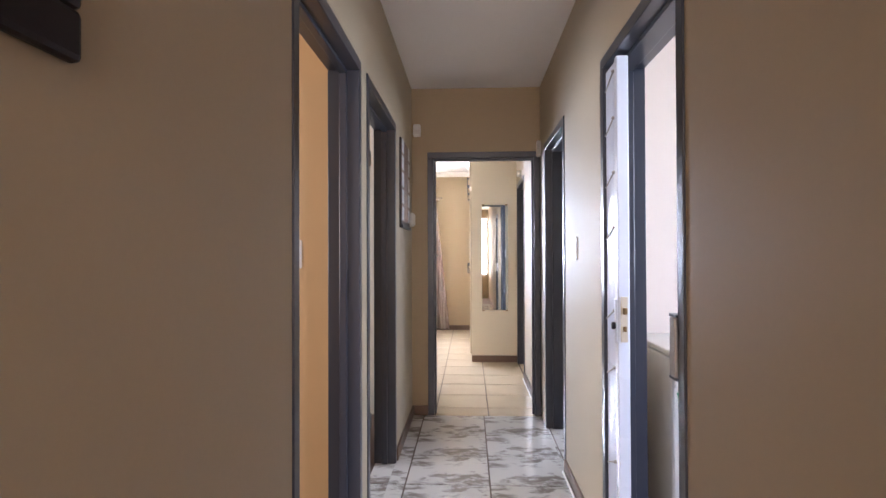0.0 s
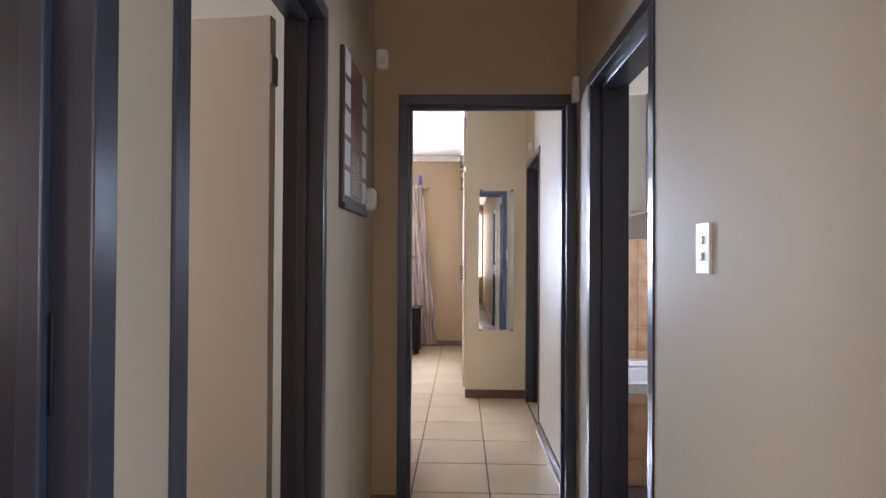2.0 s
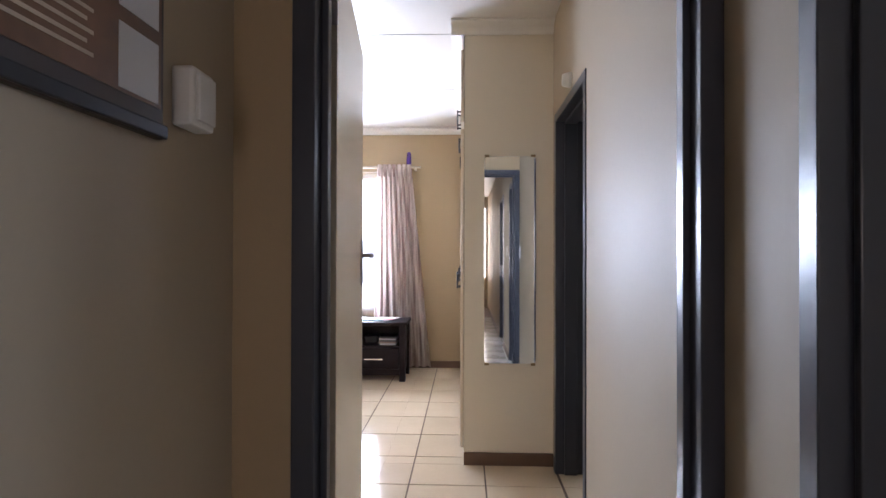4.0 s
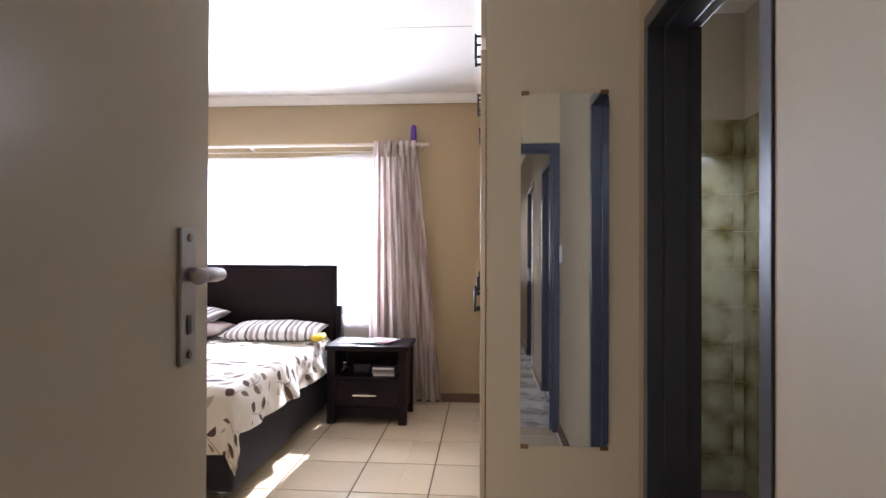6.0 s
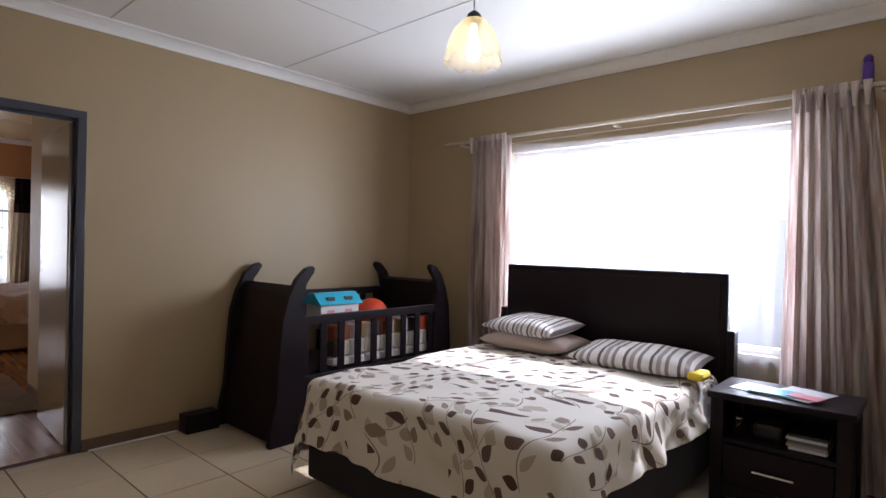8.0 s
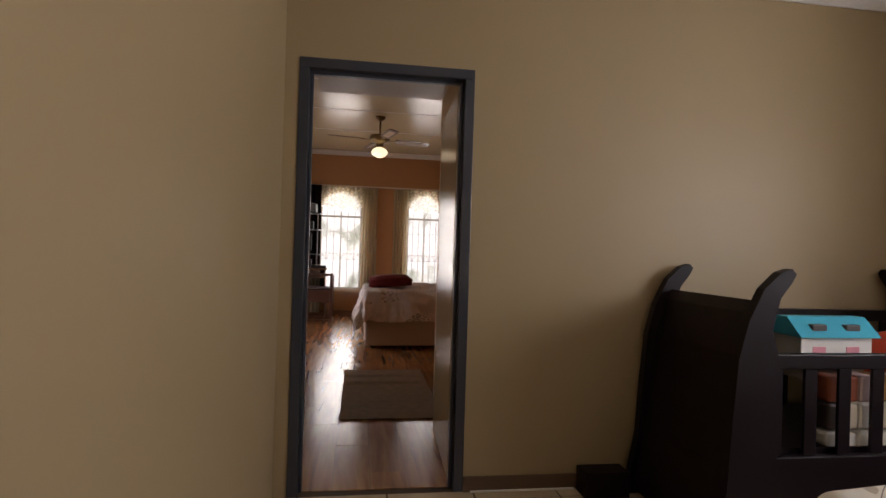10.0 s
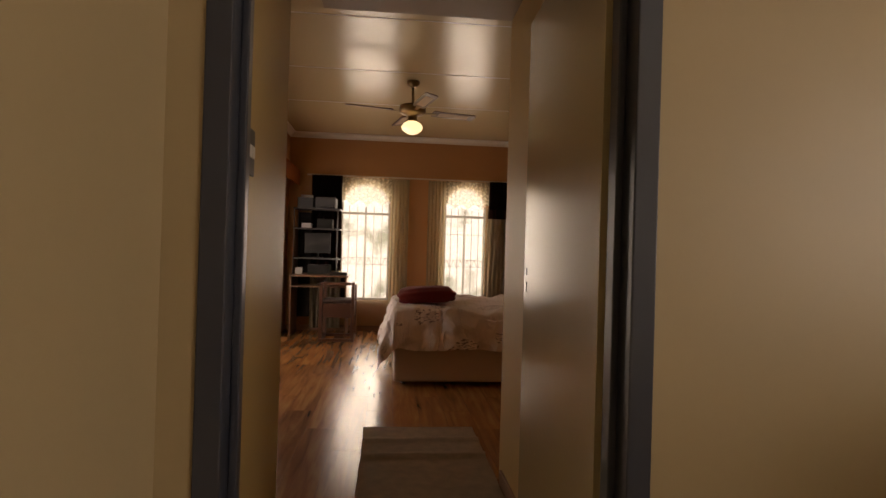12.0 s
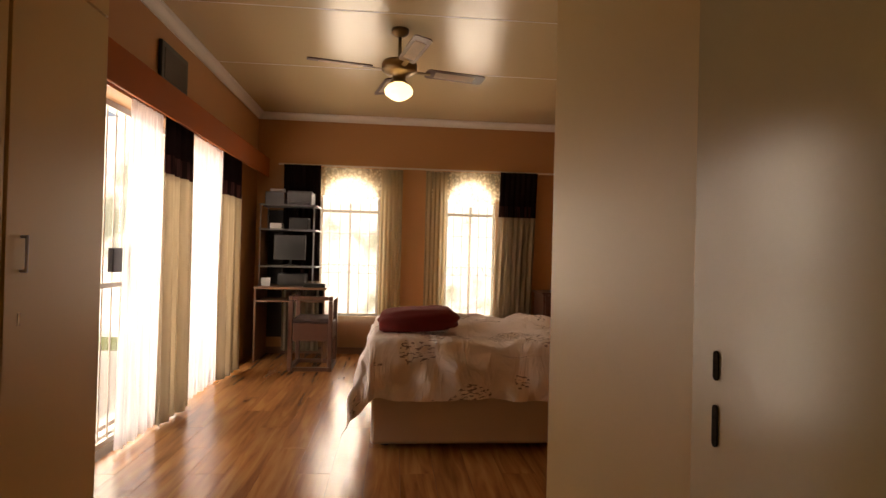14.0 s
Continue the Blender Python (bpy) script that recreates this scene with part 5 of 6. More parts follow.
part("key_cylinder", bm, black_metal, gate, smooth=True)
ct = thing("gate_catch", (XR - 0.01, 1.60, 1.0), "steel gate catch box fixed to the laundry door frame", "catch")
part("box", made((XR - 0.012, XR + 0.030, 1.622, 1.662, 0.93, 1.09), bevel=0.003), steel, ct)
for z in (0.922, 1.0905):
    part("flange", made((XR - 0.010, XR + 0.02, 1.618, 1.670, z, z + 0.0075), bevel=0.001), black_metal, ct)
part("striker", made((XR + 0.0, XR + 0.018, 1.662, 1.70, 0.965, 0.985), bevel=0.002), steel, ct)


# ---- washing machine ----
def washer():
    x0, x1, y0, y1, h = 0.80, 1.40, 2.50, 3.06, 0.85
    t = thing("washing_machine", (1.1, 2.78, 0), "white front-loading washing machine with silver door ring", "washing machine")
    part("body", made((x0, x1, y0, y1, 0.03, h - 0.03), bevel=0.012), machine_white, t)
    part("top", made((x0 - 0.004, x1 + 0.004, y0 - 0.01, y1, h - 0.028, h), bevel=0.008), machine_white, t)
    pn = part("control_panel", made((x0 + 0.01, x1 - 0.01, y0 - 0.014, y0, 0.70, 0.815), bevel=0.004), machine_white, t)
    part("drawer_pull", made((x0 + 0.04, x0 + 0.185, y0 - 0.020, y0 - 0.014, 0.742, 0.782), bevel=0.004), plastic_grey, pn)
    bm = bmesh.new(); rod(bm, (x0 + 0.33, y0 - 0.014, 0.755), (x0 + 0.33, y0 - 0.036, 0.755), 0.03, 0.026, 24)
    part("dial", bm, chrome, pn, smooth=True)
    for k in range(4):
        bm = bmesh.new(); rod(bm, (x0 + 0.42 + 0.035 * k, y0 - 0.014, 0.755), (x0 + 0.42 + 0.035 * k, y0 - 0.019, 0.755), 0.009, seg=12)
        part("button", bm, plastic_grey, pn)
    cx, cz = x0 + 0.30, 0.42
    bm = bmesh.new()
    seg = 40
    prof = [(0.215, 0.0), (0.215, -0.022), (0.195, -0.038), (0.165, -0.034), (0.150, -0.016)]
    rings = [[bm.verts.new((cx + r * math.cos(2 * math.pi * i / seg), y0 + d, cz + r * math.sin(2 * math.pi * i / seg))) for i in range(seg)] for r, d in prof]
    for a, b in zip(rings, rings[1:]):
        for i in range(seg):
            bm.faces.new((a[i], b[i], b[(i + 1) % seg], a[(i + 1) % seg]))
    d = part("door", bm, chrome, t, "silver porthole ring", smooth=True)
    bm = bmesh.new(); rod(bm, (cx, y0 - 0.016, cz), (cx, y0 - 0.010, cz), 0.15, seg=40)
    part("glass", bm, plastic_black, d, "dark porthole glass")
    bm = bmesh.new(); prism(bm, [(x0 + 0.02, 0.678), (x0 + 0.155, 0.678), (x0 + 0.13, 0.63), (x0 + 0.10, 0.595), (x0 + 0.075, 0.588), (x0 + 0.05, 0.605), (x0 + 0.03, 0.645)], "y", y0 - 0.0015, y0)
    s = part("sticker", bm, green_ink, t, "green sticker with white lines")
    for k in range(4):
        z = 0.663 - 0.012 * k
        part("print_line", made((x0 + 0.035 + 0.006 * k, x0 + 0.13 - 0.012 * k, y0 - 0.0025, y0 - 0.0016, z, z + 0.005)), paper, s)
    for x in (x0 + 0.05, x1 - 0.05):
        for y in (y0 + 0.05, y1 - 0.05):
            bm = bmesh.new(); rod(bm, (x, y, 0), (x, y, 0.03), 0.02)
            part("foot", bm, plastic_black, t)


washer()
tagged(part("folded_paper", made((0.92, 1.06, 2.72, 2.86, 0.851, 0.856)), paper, None), "folded paper lying on the washing machine", "paper")

# laundry wall cupboard over a strip of wall tiles
honey_wood = shader("honey_wood", (0.34, 0.15, 0.05), 0.35, bump=0.06, scale=14, vary=0.25)
wc_ = thing("wall_cupboard", (1.6, 2.95, 1.35), "honey brown wooden wall cupboard hung over the laundry tiles", "cupboard")
part("carcass", made((1.60, 2.33, 2.94, 3.097, 1.36, 1.93), bevel=0.003), honey_wood, wc_)
for a, b in ((1.60, 1.96), (1.965, 2.33)):
    d = part("door", made((a + 0.002, b - 0.002, 2.918, 2.9395, 1.362, 1.928), bevel=0.003), honey_wood, wc_)
    part("knob", made((b - 0.05, b - 0.03, 2.903, 2.918, 1.41, 1.43), bevel=0.004), steel, d)
for k in range(5):
    for z in (1.115, 1.236):
        part("tile", made((1.49 + 0.152 * k, 1.638 + 0.152 * k, 3.090, 3.098, z, z + 0.117), bevel=0.002), honey_tile if k + z > 1.115 else (honey_tile := shader("honey_wall_tile", (0.52, 0.30, 0.12), 0.2, bump=0.02, scale=12, vary=0.15)), bpy.data.objects["wall_laundry_north"])

# laundry window, out of view, added at its lamp
w2 = structure("window_2", made((2.62, 2.66, 0.7, 1.9, 0.9, 0.94), (2.62, 2.66, 0.7, 1.9, 2.01, 2.05), (2.62, 2.66, 0.7, 0.74, 0.94, 2.01), (2.62, 2.66, 1.86, 1.9, 0.94, 2.01), (2.62, 2.66, 1.28, 1.32, 0.94, 2.01)), white_paint)
w2.visible_shadow = True


# ---- bathroom ----
def bath():
    t = thing("bathtub", (1.45, 5.22, 0), "white enamel bathtub set in orange tiled surround", "bathtub")
    x0, x1, y0, y1, z = 0.682, 2.298, 4.86, 5.598, 0.56
    bm = bmesh.new()
    n = 48

    def ring(ax, ay, zz, p):
        cx, cy = (x0 + x1) / 2, (y0 + y1) / 2
        r = []
        for i in range(n):
            a = 2 * math.pi * i / n
            c, s = math.cos(a), math.sin(a)
            r.append(bm.verts.new((cx + ax * abs(c) ** (2 / p) * (1 if c > 0 else -1), cy + ay * abs(s) ** (2 / p) * (1 if s > 0 else -1), zz)))
        return r
    hx, hy = (x1 - x0) / 2, (y1 - y0) / 2
    rs = [ring(hx, hy, z - 0.055, 40), ring(hx, hy, z, 40), ring(hx - 0.06, hy - 0.06, z, 7), ring(hx - 0.09, hy - 0.085, z - 0.03, 6), ring(hx - 0.16, hy - 0.13, z - 0.30, 5), ring(hx - 0.22, hy - 0.18, z - 0.38, 4)]
    for a, b in zip(rs, rs[1:]):
        for i in range(n):
            bm.faces.new((a[i], a[(i + 1) % n], b[(i + 1) % n], b[i]))
    bm.faces.new(rs[-1])
    bmesh.ops.recalc_face_normals(bm, faces=bm.faces)
    part("tub", bm, ceramic, t, smooth=False)
    bm = bmesh.new(); rod(bm, (0.75, 5.46, 0.535), (1.45, 5.46, 0.535), 0.009)
    part("grip", bm, chrome, t, "chrome grip bar", smooth=True)


bath()
for x in (1.295, 1.485):
    tp = thing("bath_tap", (x, 5.60, 0.70), "chrome star-handled bath tap on orange tiles", "tap", "bath taps")
    bm = bmesh.new(); rod(bm, (x, 5.612, 0.69), (x, 5.56, 0.69), 0.026, 0.018, 16)
    part("body", bm, chrome, tp, smooth=True)
    bm = bmesh.new()
    for a in range(4):
        t_ = math.pi / 2 * a + 0.4
        rod(bm, (x, 5.555, 0.69), (x + 0.035 * math.cos(t_), 5.55, 0.69 + 0.035 * math.sin(t_)), 0.009, seg=8)
    part("handle", bm, chrome, tp, smooth=True)
sd = thing("soap_dish", (1.74, 5.60, 0.70), "white ceramic soap dish set in the orange tiles", "soap dish")
part("plate", made((1.64, 1.84, 5.585, 5.612, 0.625, 0.80), bevel=0.008), ceramic, sd)
part("bowl", made((1.665, 1.815, 5.545, 5.585, 0.65, 0.70), bevel=0.015), ceramic, sd)
bmir = thing("bathroom_mirror", (1.4, 5.6, 1.6), "wide plain mirror above the orange tiles", "mirror")
part("glass", made((0.98, 2.25, 5.606, 5.612, 1.387, 1.88), bevel=0.001), mirror_glass, bmir)
wc = thing("wall_cabinet", (0.80, 4.95, 1.8), "white bathroom wall cabinet with dark edged door", "cabinet")
part("body", made((0.682, 0.92, 4.71, 5.20, 1.51, 2.13), bevel=0.003), ceramic, wc)
d = part("door", made((0.924, 0.945, 4.70, 5.21, 1.505, 2.135), bevel=0.002), white_paint, wc)
part("edge", made((0.946, 0.954, 4.695, 4.715, 1.505, 2.135), bevel=0.001), brown_wood, d, "dark brown door edge")
bw = structure("window_3", made((2.33, 2.37, 4.30, 5.30, 1.22, 1.25), (2.33, 2.37, 4.30, 5.30, 2.0, 2.03), (2.33, 2.37, 4.30, 4.33, 1.25, 2.0), (2.33, 2.37, 5.27, 5.30, 1.25, 2.0), (2.33, 2.37, 4.62, 4.645, 1.25, 2.0), (2.33, 2.37, 4.96, 4.985, 1.25, 2.0)), white_paint)
bm = bmesh.new()
for yc in (4.80,):
    for s in (-1, 1):
        for a, b in (((yc, 1.25), (yc + s * 0.10, 1.62)), ((yc + s * 0.10, 1.62), (yc, 2.0))):
            rod(bm, (2.31, a[0], a[1]), (2.31, b[0], b[1]), 0.006, seg=6)
for yc in (4.40, 4.52, 4.62, 4.80, 4.98, 5.08, 5.2):
    rod(bm, (2.31, yc, 1.25), (2.31, yc, 2.0), 0.006, seg=6)
for z in (1.45, 1.62, 1.8):
    rod(bm, (2.31, 4.30, z), (2.31, 4.62, z), 0.005, seg=6); rod(bm, (2.31, 4.98, z), (2.31, 5.30, z), 0.005, seg=6)
part("burglar_bars", bm, black_metal, bw)

# ensuite shower kerb
kb = structure("shower_kerb", made((XR + TE, 1.36, 7.25, 7.37, 0, 0.115), bevel=0.008), kerb_tile)
mosaic_floor = structure("floor_shower", made((XR + TE, 1.36, 7.37, 7.80, 0.0, 0.02)), grout)

# ---- far room ----
ru = thing("jute_rug", (-6.1, 6.48, 0), "folded pale brown woven jute rug on the laminate", "rug")
bm = bmesh.new()
uvs = 60
g = []
for i in range(uvs + 1):
    row = []
    for j in range(21):
        u, v = i / uvs, j / 20
        x = -6.90 + 1.55 * u
        zz = 0.012
        for c, hgt in ((0.17, 0.018), (0.34, 0.022), (0.72, 0.006)):
            zz += hgt * math.exp(-((u - c + 0.015 * (v - 0.5)) / 0.018) ** 2)
        zz += 0.003 * noise.noise(Vector((x * 5, v * 4, 0)))
        row.append(bm.verts.new((x, 6.13 + 0.72 * v + 0.012 * noise.noise(Vector((x * 4, v, 2))), zz)))
    g.append(row)
for i in range(uvs):
    for j in range(20):
        bm.faces.new((g[i][j], g[i][j + 1], g[i + 1][j + 1], g[i + 1][j]))
bmesh.ops.solidify(bm, geom=bm.faces[:], thickness=0.008)
part("mat", bm, jute, ru, smooth=True)

fb = thing("bed", (-8.83, 7.35, 0), "double bed on a cream fabric base in the far room", "bed")
part("base", made((-9.55, -8.08, 6.33, 8.25, 0.035, 0.38), bevel=0.02), base_fabric, fb, "cream fabric bed base")
part("mattress", made((-9.57, -8.06, 6.31, 8.27, 0.385, 0.62), bevel=0.04), white_paint, fb)
for x in (-8.2, -9.45):
    for y in (6.42, 8.15):
        bm = bmesh.new(); rod(bm, (x, y, 0), (x, y, 0.035), 0.028)
        part("foot", bm, plastic_black, fb, "black castor foot")
dv = part("duvet", draped_sheet(-9.59, -8.04, 6.29, 8.27, 0.68, (0.3, 0.33, 0.40, 0.0), 7, 0.06, n=170), script_duvet, None, smooth=True)
tagged(dv, "rumpled pale pinkish duvet with dark printed script", "duvet")
bm = bmesh.new()
bmesh.ops.create_uvsphere(bm, u_segments=36, v_segments=20, radius=1.0)
for v in bm.verts:
    x, y, z = v.co
    k = 1 + 0.12 * noise.noise(Vector((x * 2.2, y * 2.2, z * 2.2 + 4)))
    sx = (abs(x) ** 0.5) * (1 if x > 0 else -1)
    sy = (abs(y) ** 0.5) * (1 if y > 0 else -1)
    v.co = (-8.42 + sx * 0.24 * k, 6.62 + sy * 0.27 * k, 0.76 + (max(z, -0.6)) * 0.085 * k + 0.025 * max(0.0, min(1.0, 2.5 * (y + 0.2))))
tagged(part("folded_blanket", bm, maroon_cloth, None, smooth=True), "folded maroon fleece blanket lying on the printed duvet", "blanket")

# ceiling fan
fx, fy = -8.68, 6.45
fan = thing("ceiling_fan", (fx, fy, CEIL2), "antique brass ceiling fan with wooden blades and a lit opal globe", "ceiling fan")
bm = bmesh.new(); lathe(bm, [(0, 0), (0.065, 0), (0.06, -0.03), (0.02, -0.06), (0.0, -0.06)], (fx, fy, CEIL2))
part("canopy", bm, brass, fan, smooth=True)
HUB = CEIL2 - 0.10
bm = bmesh.new(); rod(bm, (fx, fy, CEIL2 - 0.05), (fx, fy, CEIL2 - 0.23), 0.012)
part("downrod", bm, brass, fan, smooth=True)
bm = bmesh.new(); lathe(bm, [(0, -0.12), (0.05, -0.125), (0.12, -0.14), (0.13, -0.16), (0.13, -0.20), (0.10, -0.225), (0.05, -0.235), (0.045, -0.28), (0.06, -0.285), (0.06, -0.295), (0, -0.295)], (fx, fy, HUB), seg=32)
part("motor", bm, brass, fan, smooth=True)
for k, a in enumerate((-92, -2, 88, 178)):
    a = radians(a + 15)
    m = Matrix.Translation((fx, fy, HUB - 0.195)) @ Matrix.Rotation(a, 4, "Z") @ Matrix.Rotation(radians(-11), 4, "X")
    bm = bmesh.new(); rounded_panel(bm, 0.20, 0.66, -0.062, 0.062, 0.03, "y", -0.004, 0.004)
    bmesh.ops.transform(bm, matrix=m @ Matrix.Rotation(radians(90), 4, "X"), verts=bm.verts)
    b_ = part("blade", bm, brown_wood, fan, "dark wooden blade with cane inset")
    bm = made((0.27, 0.58, -0.038, 0.038, -0.0065, -0.0045))
    bmesh.ops.transform(bm, matrix=m, verts=bm.verts)
    part("cane_inset", bm, jute, b_)
    bm = made((0.11, 0.24, -0.018, 0.018, -0.009, -0.005), bevel=0.002)
    bmesh.ops.transform(bm, matrix=m, verts=bm.verts)
    part("blade_iron", bm, brass, fan)
bm = bmesh.new(); lathe(bm, [(0.05, -0.295), (0.085, -0.315), (0.105, -0.345), (0.10, -0.375), (0.06, -0.405), (0.025, -0.42), (0.0, -0.425)], (fx, fy, HUB), seg=32)
part("globe", bm, globe_glow, fan, "lit opal glass globe", smooth=True)
bm = bmesh.new(); rod(bm, (fx + 0.02, fy + 0.09, HUB - 0.29), (fx + 0.02, fy + 0.09, HUB - 0.41), 0.002, seg=6)
part("pull_chain", bm, brass, fan)

# built-in cupboard beside the lobby
lc = thing("built_in_cupboard", (-6.1, 5.15, 0), "cream painted built-in cupboard with flush doors, shut", "cupboard")
part("carcass", made((-7.0, -5.172, SY + 0.002, 5.235, 0.08, CEIL2)), lobby_paint, lc)
part("plinth", made((-6.98, -5.172, SY + 0.002, 5.20, 0, 0.079)), skirt_paint, lc)
for a, b in ((-6.995, -6.42), (-6.41, -5.82), (-5.81, -5.19)):
    for z0, z1 in ((0.09, 2.15), (2.16, 2.80)):
        d = part("door", made((a + 0.004, b - 0.004, 5.236, 5.256, z0, z1), bevel=0.002), lobby_paint, lc)
        if z0 < 1:
            bm = bmesh.new(); rod(bm, (b - 0.075, 5.275, 1.13), (b - 0.075, 5.275, 1.25), 0.005, seg=8)
            for z in (1.135, 1.245):
                rod(bm, (b - 0.075, 5.256, z), (b - 0.075, 5.275, z), 0.005, seg=8)
            part("handle", bm, steel, d, "thin steel bow handle")
            part("keyhole", made((b - 0.082, b - 0.068, 5.256, 5.2575, 0.96, 1.0)), brass, d)

# pelmet, curtains and sliding door
place(0.676, -0.20, 0, 1.147, 1, 1.045)
pe = thing("pelmet", (-8.9, 5.1, 2.1), "long orange-brown wooden pelmet over the sliding door", "pelmet")
part("board", made((-10.45, -7.02, 5.14, 5.16, 1.99, 2.20), bevel=0.003), brown_orange := shader("pelmet_wood", (0.34, 0.085, 0.012), 0.7, bump=0.05, scale=10, vary=0.2, spec=0.2), pe)
part("top", made((-10.45, -7.02, 5.002, 5.139, 2.18, 2.20)), brown_orange, pe)
for x0, x1, seed, lab in ((-8.45, -7.99, 21, 0), (-9.60, -9.18, 22, 1)):
    c = thing("curtain", ((x0 + x1) / 2, 5.1, 2.1), "cream curtain with dark patterned top band hanging from the pelmet", "curtain", "far room curtains")
    drape("drop", x0, x1, 5.085, 2.03, 0.02, 4, 0.055, cream_curtain, 0.04, c, -0.02, seed=seed, split=(1.66, "top_band", dark_curtain, "patterned_band", band_cloth))
for x0, x1, seed in ((-8.04, -7.66, 31), (-9.20, -8.43, 32)):
    c = thing("net_curtain", ((x0 + x1) / 2, 5.05, 2.1), "sheer white net curtain at the sliding door", "net curtain", "far room nets")
    drape("drop", x0, x1, 5.05, 2.03, 0.02, 9, 0.022, thick_net, 0.14, c, -0.07, seed=seed)
sl = structure("door_sliding", made((-9.70, -7.35, 4.80, 4.85, 2.0, 2.05), (-9.70, -7.35, 4.80, 4.85, 0.0, 0.03), (-9.70, -9.66, 4.80, 4.85, 0.03, 2.0), (-7.39, -7.35, 4.80, 4.85, 0.03, 2.0), (-8.54, -8.50, 4.80, 4.85, 0.03, 2.0)), white_paint, "white steel sliding door frame")
for a, b in ((-9.66, -8.54), (-8.50, -7.39)):
    g_ = part("pane", made((a + 0.002, b - 0.002, 4.822, 4.826, 0.032, 1.998)), pane_glass, sl)
    g_.visible_shadow = False
sg = thing("security_gate", (-7.9, 4.95, 0), "white barred security gate with black lock box at the sliding door", "security gate")
gm = made((-8.50, -7.38, 4.93, 4.955, 1.96, 1.99), (-8.50, -7.38, 4.93, 4.955, 0.03, 0.06), (-8.50, -8.47, 4.93, 4.955, 0.06, 1.96), (-7.41, -7.38, 4.93, 4.955, 0.06, 1.96), (-8.47, -7.41, 4.93, 4.955, 0.93, 0.96))
part("gate_frame", gm, white_paint, sg)
for k in range(11):
    x = -8.46 + 0.096 * k
    bm = bmesh.new(); rod(bm, (x, 4.943, 0.06), (x, 4.943, 1.96), 0.005, seg=8)
    part("bar", bm, white_paint, sg)
part("lock_box", made((-7.72, -7.62, 4.955, 4.99, 1.02, 1.16), bevel=0.005), black_metal, sg, "black metal lock box")

pf = thing("framed_picture", (-8.4, 5.02, 2.42), "dark framed picture hung above the pelmet", "picture")
part("moulding", made((-8.47, -8.05, 5.002, 5.03, 2.26, 2.54), bevel=0.005), plastic_black, pf)
part("print", made((-8.43, -8.09, 5.03, 5.033, 2.30, 2.50)), ink_dark, pf)

place()


# arched windows
window_steel = shader("window_steel", (0.30, 0.27, 0.23), 0.5, vary=0.05)


def arched_window(name, a, b):
    w = structure(name, made((FX - 0.09, FX - 0.05, a, a + 0.03, 0.45, 1.88), (FX - 0.09, FX - 0.05, b - 0.03, b, 0.45, 1.88), (FX - 0.09, FX - 0.05, a, b, 0.45, 0.48), (FX - 0.09, FX - 0.05, a + 0.03, b - 0.03, 1.70, 1.735), (FX - 0.09, FX - 0.05, (a + b) / 2 - 0.014, (a + b) / 2 + 0.014, 0.48, 1.81)), window_steel)
    c, r = (a + b) / 2, (b - a) / 2
    bm = bmesh.new()
    pts = [(FX - 0.07, c - (r - 0.012) * math.cos(math.pi * i / 16), 1.85 + 0.30 * math.sin(math.pi * i / 16)) for i in range(17)]
    for p, q in zip(pts, pts[1:]):
        rod(bm, p, q, 0.014, seg=6)
    part("arch", bm, white_paint, w)
    bm = bmesh.new()
    for k in range(1, 6):
        y = a + (b - a) * k / 6
        rod(bm, (FX - 0.03, y, 0.45), (FX - 0.03, y, 1.83), 0.006, seg=6)
    for z in (0.97, 1.07, 1.45):
        rod(bm, (FX - 0.03, a, z), (FX - 0.03, b, z), 0.005, seg=6)
    for k in range(6):
        y = a + (b - a) * (k + 0.5) / 6
        rod(bm, (FX - 0.03, y - 0.045, 0.97), (FX - 0.03, y, 1.07), 0.005, seg=6); rod(bm, (FX - 0.03, y, 1.07), (FX - 0.03, y + 0.045, 0.97), 0.005, seg=6)
    part("burglar_bars", bm, steel, w)
    g = part("pane", made((FX - 0.072, FX - 0.068, a + 0.03, b - 0.03, 0.48, 1.70)), pane_glass, w)
    g.visible_shadow = False


arched_window("window_4", *W1)
arched_window("window_5", *W2)
place(0, -0.445, 0, 1, 1.07, 1.022)
r2_ = thing("curtain_rail", (FX + 0.08, 6.7, 2.19), "thin cream curtain track over the arched windows", "curtain rail")
part("track", made((FX + 0.09, FX + 0.105, 5.15, 8.35, 2.185, 2.205), bevel=0.002), cream_paint, r2_)
for x0, x1, seed in ((5.22, 5.62, 41), (7.62, 8.05, 42)):
    c = thing("curtain", (FX + 0.12, (x0 + x1) / 2, 2.1), "cream curtain with a deep dark top band beside an arched window", "curtain", "far room curtains")
    drape("drop", x0, x1, FX + 0.13, 2.19, 0.05, 7, 0.03, cream_curtain, 0.0, c, 0.02 if x0 < 6 else -0.06, axis="y", seed=seed, split=(0.9 if x0 < 6 else 1.72, "top_band", dark_curtain, "patterned_band", band_cloth))
